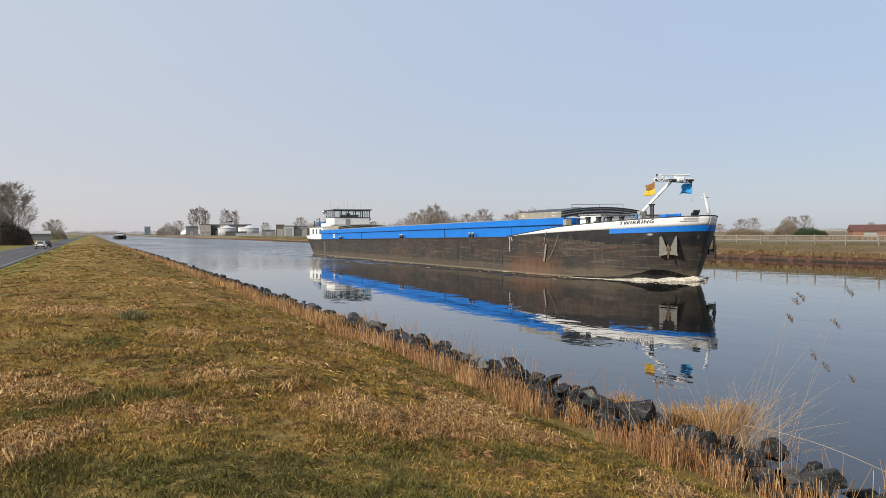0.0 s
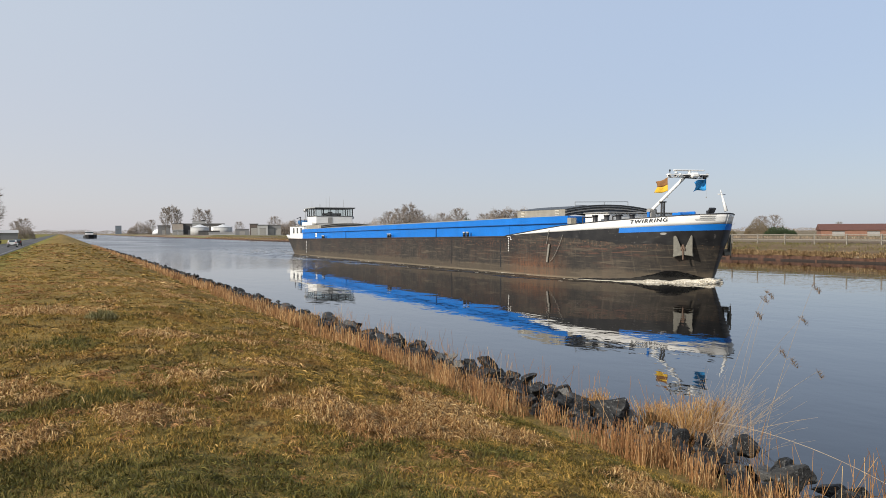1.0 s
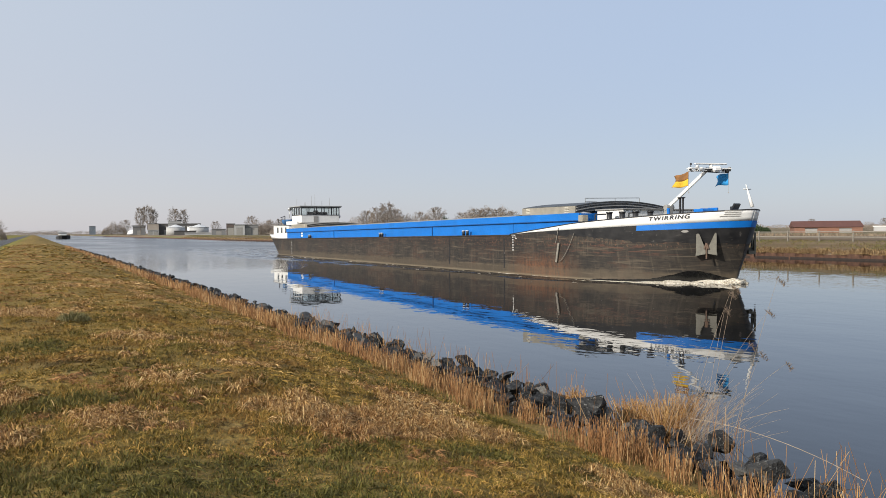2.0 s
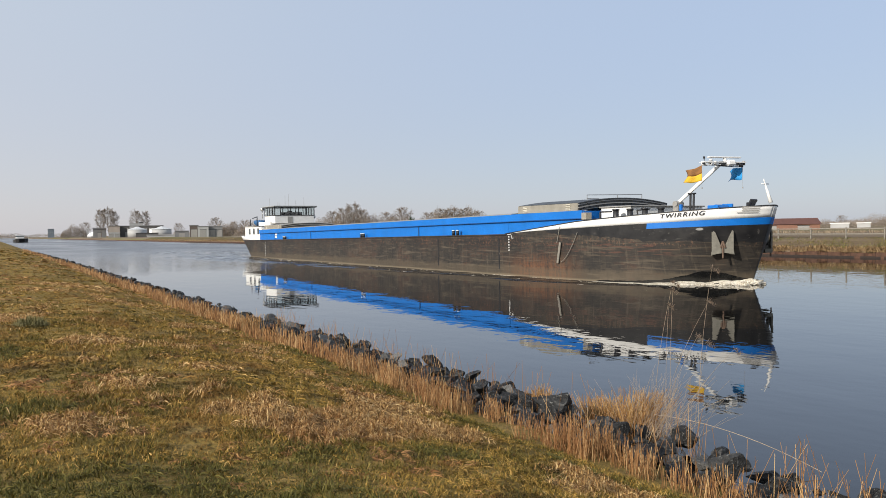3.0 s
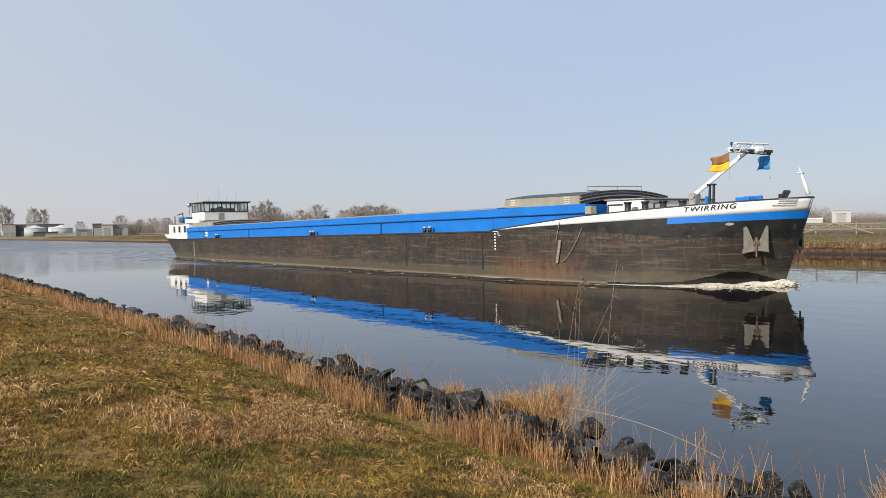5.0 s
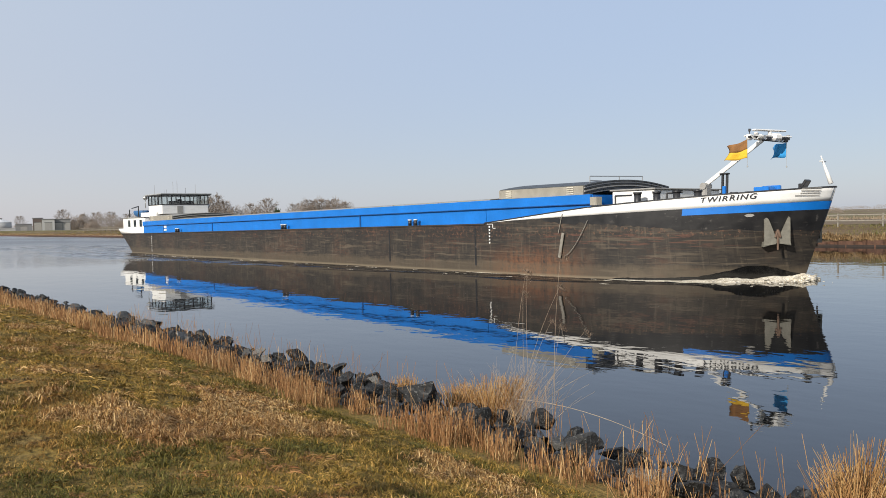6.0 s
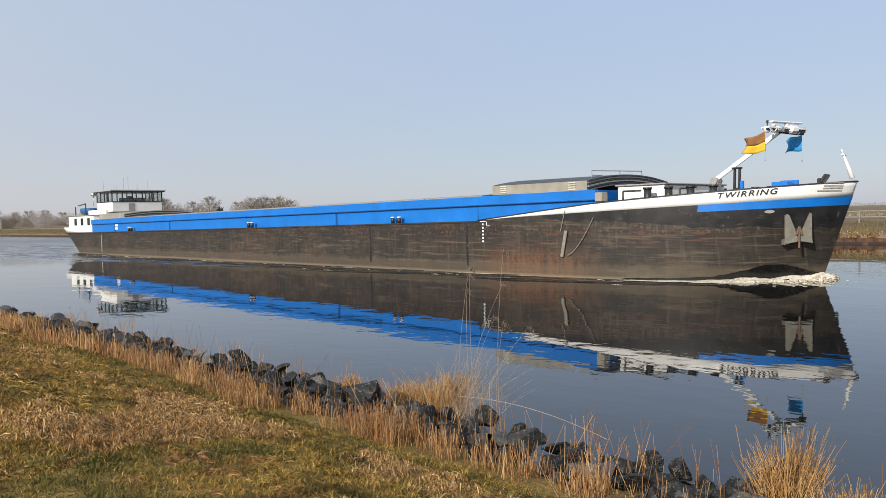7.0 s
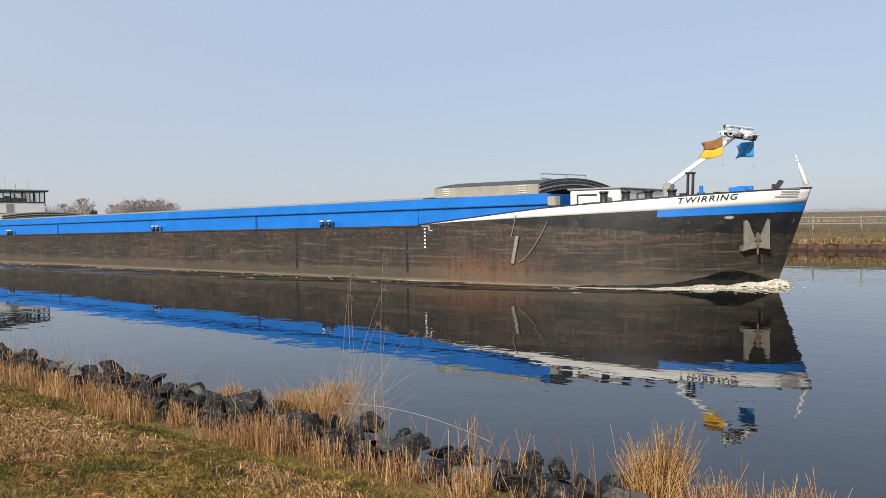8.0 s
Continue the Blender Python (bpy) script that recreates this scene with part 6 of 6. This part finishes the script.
    hall(42.4, 330, 4.5, 3, 1.9, WHITE, pale, "small white hut in the fields", "hut")


# ---- far bank ----
def far_bank():
    rng = np.random.RandomState(6)
    pile = plain("rusted_sheet_pile", (0.105, 0.052, 0.032), 0.9, vary=0.55, scale=2.5, bump=0.6)
    wall = thing("sheet_piling", "rusty brown sheet-pile edge of the far bank", "retaining wall", kind="structure")
    bm = bmesh.new()
    sec = [(0, -0.05), (0.35, -0.03), (0.6, 0.26), (1.2, 0.32), (1.8, 0.24), (2.05, -0.04), (2.3, -0.05)]
    vv = [[bm.verts.new((68.98 - o, y, z)) for y, o in sec] for z in (-0.6, 0.52)]
    for k in range(len(sec) - 1):
        bm.faces.new((vv[0][k + 1], vv[0][k], vv[1][k], vv[1][k + 1]))
    bt = [bm.verts.new((69.2, y, 0.52)) for y, o in sec]
    for k in range(len(sec) - 1):
        bm.faces.new((vv[1][k + 1], vv[1][k], bt[k], bt[k + 1]))
    me = bpy.data.meshes.new("pile_panel")
    bm.to_mesh(me)
    bm.free()
    me.materials.append(pile)
    for k in range(150):
        part("pile_panel", me, pile, wall, at=pose(rng.uniform(-0.05, 0.05), -25 + 2.3 * k, rng.uniform(-0.10, 0.06)))
    # dark brown strip added along the foot of the piles
    part("pile_foot_band", boxm(68.66, -25, -0.05, 68.95, 320, 0.16), plain("dark_foot_band", (0.028, 0.018, 0.013), 0.8, vary=0.5), wall, "dark band along the foot of the piles")
    part("far_wall", boxm(68.95, 320, -0.6, 69.2, 1600, 0.6), pile, wall)
    bank = mat_blades("bank_grass", [(0.0, (0.085, 0.080, 0.022)), (0.3, (0.150, 0.130, 0.038)), (0.65, (0.215, 0.165, 0.055)), (1.0, (0.34, 0.25, 0.11))], (0.115, 0.130, 0.032), 0.3, 0.36, 0.55)
    dead = mat_blades("bank_dead_grass", [(0.0, (0.14, 0.080, 0.034)), (0.4, (0.29, 0.180, 0.080)), (1.0, (0.50, 0.36, 0.19))], (0.22, 0.135, 0.058), 0.5)
    for y0, y1, n, wd in ((-20, 110, 52000, 0.035), (110, 420, 22000, 0.12)):
        x, y = 69.1 + 4.4 * rng.uniform(0, 1, n) ** 1.3, rng.uniform(y0, y1, n)
        z = np.interp(x, [p[0] for p in NEAR], [p[1] for p in NEAR])
        f = field(x, y, 1.2, 41)
        h = (0.18 + 0.34 * np.exp(-((x - 69.5) / 0.8) ** 2) * (0.6 + 0.6 * f) + 0.08 * f) * rng.uniform(0.5, 1.3, n)
        low = x + 0.35 * field(x, y, 2.0, 44) + rng.normal(0, 0.2, n) < 70.25
        for sel, nm, mt, lb in ((~low, "bank_grass", bank, "rough olive grass on the far bank"), (low, "dead_bank_grass", dead, "tan dead grass along the foot of the far bank")):
            m = int(sel.sum())
            ob = new(nm, blades(nm, np.stack([x, y, z - 0.02], 1)[sel], h[sel].clip(0.08), np.full(m, wd), rng.uniform(0.2, 1.0, m), mt, rng, 0.8, 0.3))
            tagged(ob, lb, "grass", kind="stuff")
    # tufts hanging over the piles
    n = 42000
    x, y = rng.uniform(68.62, 69.25, n), rng.uniform(-20, 150, n)
    f = field(x, y, 2.4, 43)
    ok = f + rng.normal(0, 0.3, n) > -0.35
    x, y, f = x[ok], y[ok], f[ok]
    tan = mat_blades("overhanging_blades", [(0.0, (0.15, 0.085, 0.036)), (0.5, (0.30, 0.190, 0.088)), (1.0, (0.50, 0.36, 0.19))], (0.21, 0.125, 0.055), 0.4)
    ob = new("overhanging_grass", blades("overhanging_grass", np.stack([x, y, np.full(len(x), 0.56) + 0.12 * f], 1), (0.32 + 0.16 * f).clip(0.1) * rng.uniform(0.6, 1.3, len(x)), np.full(len(x), 0.03), rng.uniform(0.4, 0.95, len(x)), tan, rng, 0.3, 1.5))
    tagged(ob, "tan dead grass hanging over the rusty piles", "grass", kind="stuff")
    n = 9000
    x, y = rng.uniform(122, 140, n), rng.uniform(-20, 300, n)
    strawb = mat_blades("reed_belt", [(0.0, (0.16, 0.12, 0.08)), (1.0, (0.30, 0.235, 0.16))], (0.20, 0.15, 0.10), 0.1)
    ob = new("reed_belt", blades("reed_belt", np.stack([x, y, np.full(n, 1.5)], 1), rng.uniform(0.3, 0.75, n), np.full(n, 0.12), rng.uniform(0.1, 0.6, n), strawb, rng))
    tagged(ob, "pale belt of dead reeds along a ditch in the fields", "reeds", kind="stuff")
    fence = thing("fence", "pale weathered post-and-rail fence on the far bank", "fence")
    post = bpy.data.meshes.new("fence_post")
    b = boxm(-0.06, -0.06, -0.3, 0.06, 0.06, 1.15, 0.012)
    b.to_mesh(post)
    b.free()
    pale = plain("weathered_fence", (0.25, 0.225, 0.185), 0.85, vary=0.3, scale=4)
    post.materials.append(pale)
    rail = bpy.data.meshes.new("fence_rail")
    b = boxm(-0.025, 0.0, -0.045, 0.025, 3.75, 0.045, 0.01)
    b.to_mesh(rail)
    b.free()
    rail.materials.append(pale)
    rnd = random.Random(2)
    for k in range(75):
        y = -16 + 3.75 * k
        part("fence_post", post, pale, fence, at=pose(72.6, y, 1.66, rnd.uniform(-2, 2), rnd.uniform(-2, 2), 0))
        for z in (1.02, 0.50):
            part("fence_rail", rail, pale, fence, at=pose(72.52, y, 1.66 + z + rnd.uniform(-0.02, 0.02)))
    for y in (34.6,):
        for sd in (-1, 1):
            bm = bmesh.new()
            rod(bm, (72.5, y, 2.72), (72.5, y + sd * 3.4, 1.75), 0.06, 0.06, 6)
            part("fence_brace", bm, pale, fence)


# ---- vehicles ----
def car(x, y, paint, label):
    """A hatchback seen from behind; it drives towards +y."""
    ob = thing("car", label, "car", pose(x, y, 0.44), "cars on the dyke road")
    bm = bmesh.new()
    prof = [(-2.1, 0.35), (-2.1, 0.85), (-1.95, 0.98), (-1.45, 1.45), (0.3, 1.48), (1.0, 1.02), (1.95, 0.85), (2.1, 0.6), (2.1, 0.3), (-2.0, 0.25)]
    rows = []
    for xx, sc in ((-0.88, 0.93), (-0.78, 1.0), (0.78, 1.0), (0.88, 0.93)):
        rows.append([bm.verts.new((xx * (0.82 if z > 1.0 else 1.0), yy, 0.25 + (z - 0.25) * sc)) for yy, z in prof])
    n = len(prof)
    for a, b in zip(rows, rows[1:]):
        for k in range(n):
            bm.faces.new((a[k], a[(k + 1) % n], b[(k + 1) % n], b[k]))
    bm.faces.new(rows[0][::-1])
    bm.faces.new(rows[-1])
    bmesh.ops.recalc_face_normals(bm, faces=bm.faces)
    part("body", bm, paint, ob)
    rw = bmesh.new()
    v = [rw.verts.new(p) for p in ((-0.58, -1.955, 1.02), (0.58, -1.955, 1.02), (0.52, -1.52, 1.42), (-0.52, -1.52, 1.42))]
    rw.faces.new(v)
    g = bmesh.ops.extrude_face_region(rw, geom=rw.faces[:])["geom"]
    bmesh.ops.translate(rw, verts=[q for q in g if isinstance(q, bmesh.types.BMVert)], vec=(0, -0.03, 0.03))
    part("rear_window", rw, GLASS, ob)
    for sd in (-1, 1):
        part("side_window", boxm(sd * 0.70, -1.3, 1.02, sd * 0.73, 0.5, 1.36, 0.01), GLASS, ob)
        part("tail_lamp", boxm(sd * 0.55, -2.13, 0.78, sd * 0.82, -2.0, 0.98, 0.02), plain("tail_red", (0.35, 0.02, 0.015), 0.3) if "tail_red" not in bpy.data.materials else bpy.data.materials["tail_red"], ob)
        for yy in (-1.3, 1.3):
            w = part("wheel", rodm((sd * 0.88, yy, 0.31), (sd * 0.68, yy, 0.31), 0.31, 0.31, 18), BLACK, ob)
            part("rim", rodm((sd * 0.885, yy, 0.31), (sd * 0.87, yy, 0.31), 0.19, 0.19, 14), STEEL, w)
    part("bumper", boxm(-0.85, -2.16, 0.35, 0.85, -2.02, 0.62, 0.04), BLACK, ob)
    part("plate", boxm(-0.26, -2.18, 0.50, 0.26, -2.16, 0.60), WHITE, ob)
    return ob


def far_barge():
    ob = thing("barge", "small distant barge with a white wheelhouse and dark hull", "cargo ship", pose(*polar(1.78, 540), 0))
    bm = bmesh.new()
    hw = 3.6
    prof = [(-20, 0.4), (-17, 0.85), (-10, 1.0), (18, 1.0), (21, 0.8)]
    lo = [[bm.verts.new((sd * hw * f, y, -0.4)) for y, f in prof] for sd in (-1, 1)]
    hi = [[bm.verts.new((sd * hw * f * 1.04, y - (1.0 if y < -15 else 0), 1.7 + (0.7 if y < -15 else 0))) for y, f in prof] for sd in (-1, 1)]
    for k in range(4):
        bm.faces.new((lo[0][k], lo[0][k + 1], hi[0][k + 1], hi[0][k]))
        bm.faces.new((lo[1][k + 1], lo[1][k], hi[1][k], hi[1][k + 1]))
        bm.faces.new((hi[0][k], hi[0][k + 1], hi[1][k + 1], hi[1][k]))
    bm.faces.new((lo[1][0], lo[0][0], hi[0][0], hi[1][0]))
    bm.faces.new((lo[0][4], lo[1][4], hi[1][4], hi[0][4]))
    part("hull", bm, BOWBLACK, ob)
    part("hatch", boxm(-2.8, -12, 1.7, 2.8, 12, 2.5, 0.05), GREY, ob)
    part("wheelhouse", boxm(-2.4, 13, 1.7, 2.4, 17, 4.6, 0.05), WHITE, ob)
    part("window_band", boxm(-2.45, 12.9, 3.5, 2.45, 17.1, 4.2, 0.02), GLASS, ob)
    part("fore_house", boxm(-2.6, -17, 2.3, 1.2, -13.5, 3.4, 0.05), WHITE, ob)
    return ob


SPEED = [(0, 0), (0.5, 1.818), (1.0, 3.648), (1.5, 5.483), (3.0, 11.010), (3.5, 12.858), (4.0, 14.704), (4.5, 16.550), (6.0, 22.120), (6.5, 23.970), (7.0, 25.815), (7.5, 27.650), (8.0, 29.491)]


def motions():
    for ob in (barge, bow_wave, wake):
        walk(ob, [(t, pose(BARGE_X, BARGE_Y0 - d, 0)) for t, d in SPEED])
    for ob, x, y, z, ph, amp in ((flag_a, *HOIST_A, 0.0, 14), (flag_b, *HOIST_B, 1.7, 17)):
        walk(ob, [(0.2 * k, pose(x, y, z, 0, 4 * math.sin(2.1 * k + ph), amp * math.sin(1.35 * k + ph) + 3)) for k in range(41)])
    # the far barge comes slowly nearer; the two cars drive away
    fx, fy = polar(1.78, 540)
    walk(far_ship, [(0.0, pose(fx, fy, 0)), (4.0, pose(fx, fy - 6, 0)), (8.0, pose(fx, fy - 12, 0))])
    for ob, y in ((car_white, 166.0), (car_dark, 187.0)):
        walk(ob, [(t, pose(-8.9, y + 14.0 * t, 0.44)) for t in (0.0, 2.0, 4.0, 6.0, 8.0)])
    # the reeds rock in the wind
    rows = [(0.0, 7), (0.7, 6.5), (1.5, 5.5), (2.2, 2.5), (3.0, -4), (3.5, -5), (4.0, -4), (4.5, -3), (5.2, -5), (6.0, -6), (6.5, -5), (7.2, -7), (8.0, -8)]
    walk(reed_stand, [(t, pose(*REED_FOOT, 0.9 * a, 0.5 * a, 0)) for t, a in rows])


barge = build_barge()
build_wheelhouse(barge)
build_foredeck(barge)
build_markings(barge)
flag_a, flag_b = build_flags(barge)
bow_wave = build_bow_wave()
wake = build_wake()
far_ship = far_barge()
car_white = car(-8.9, 166, WHITE, "white hatchback driving away along the road")
car_dark = car(-8.9, 187, BLACK, "dark hatchback driving ahead of a white car")
works()
vegetation()
far_bank()
meadow()
STALK = stubble()
riprap()
reeds(STALK)
reed_stand = tall_reeds(STALK)
motions()
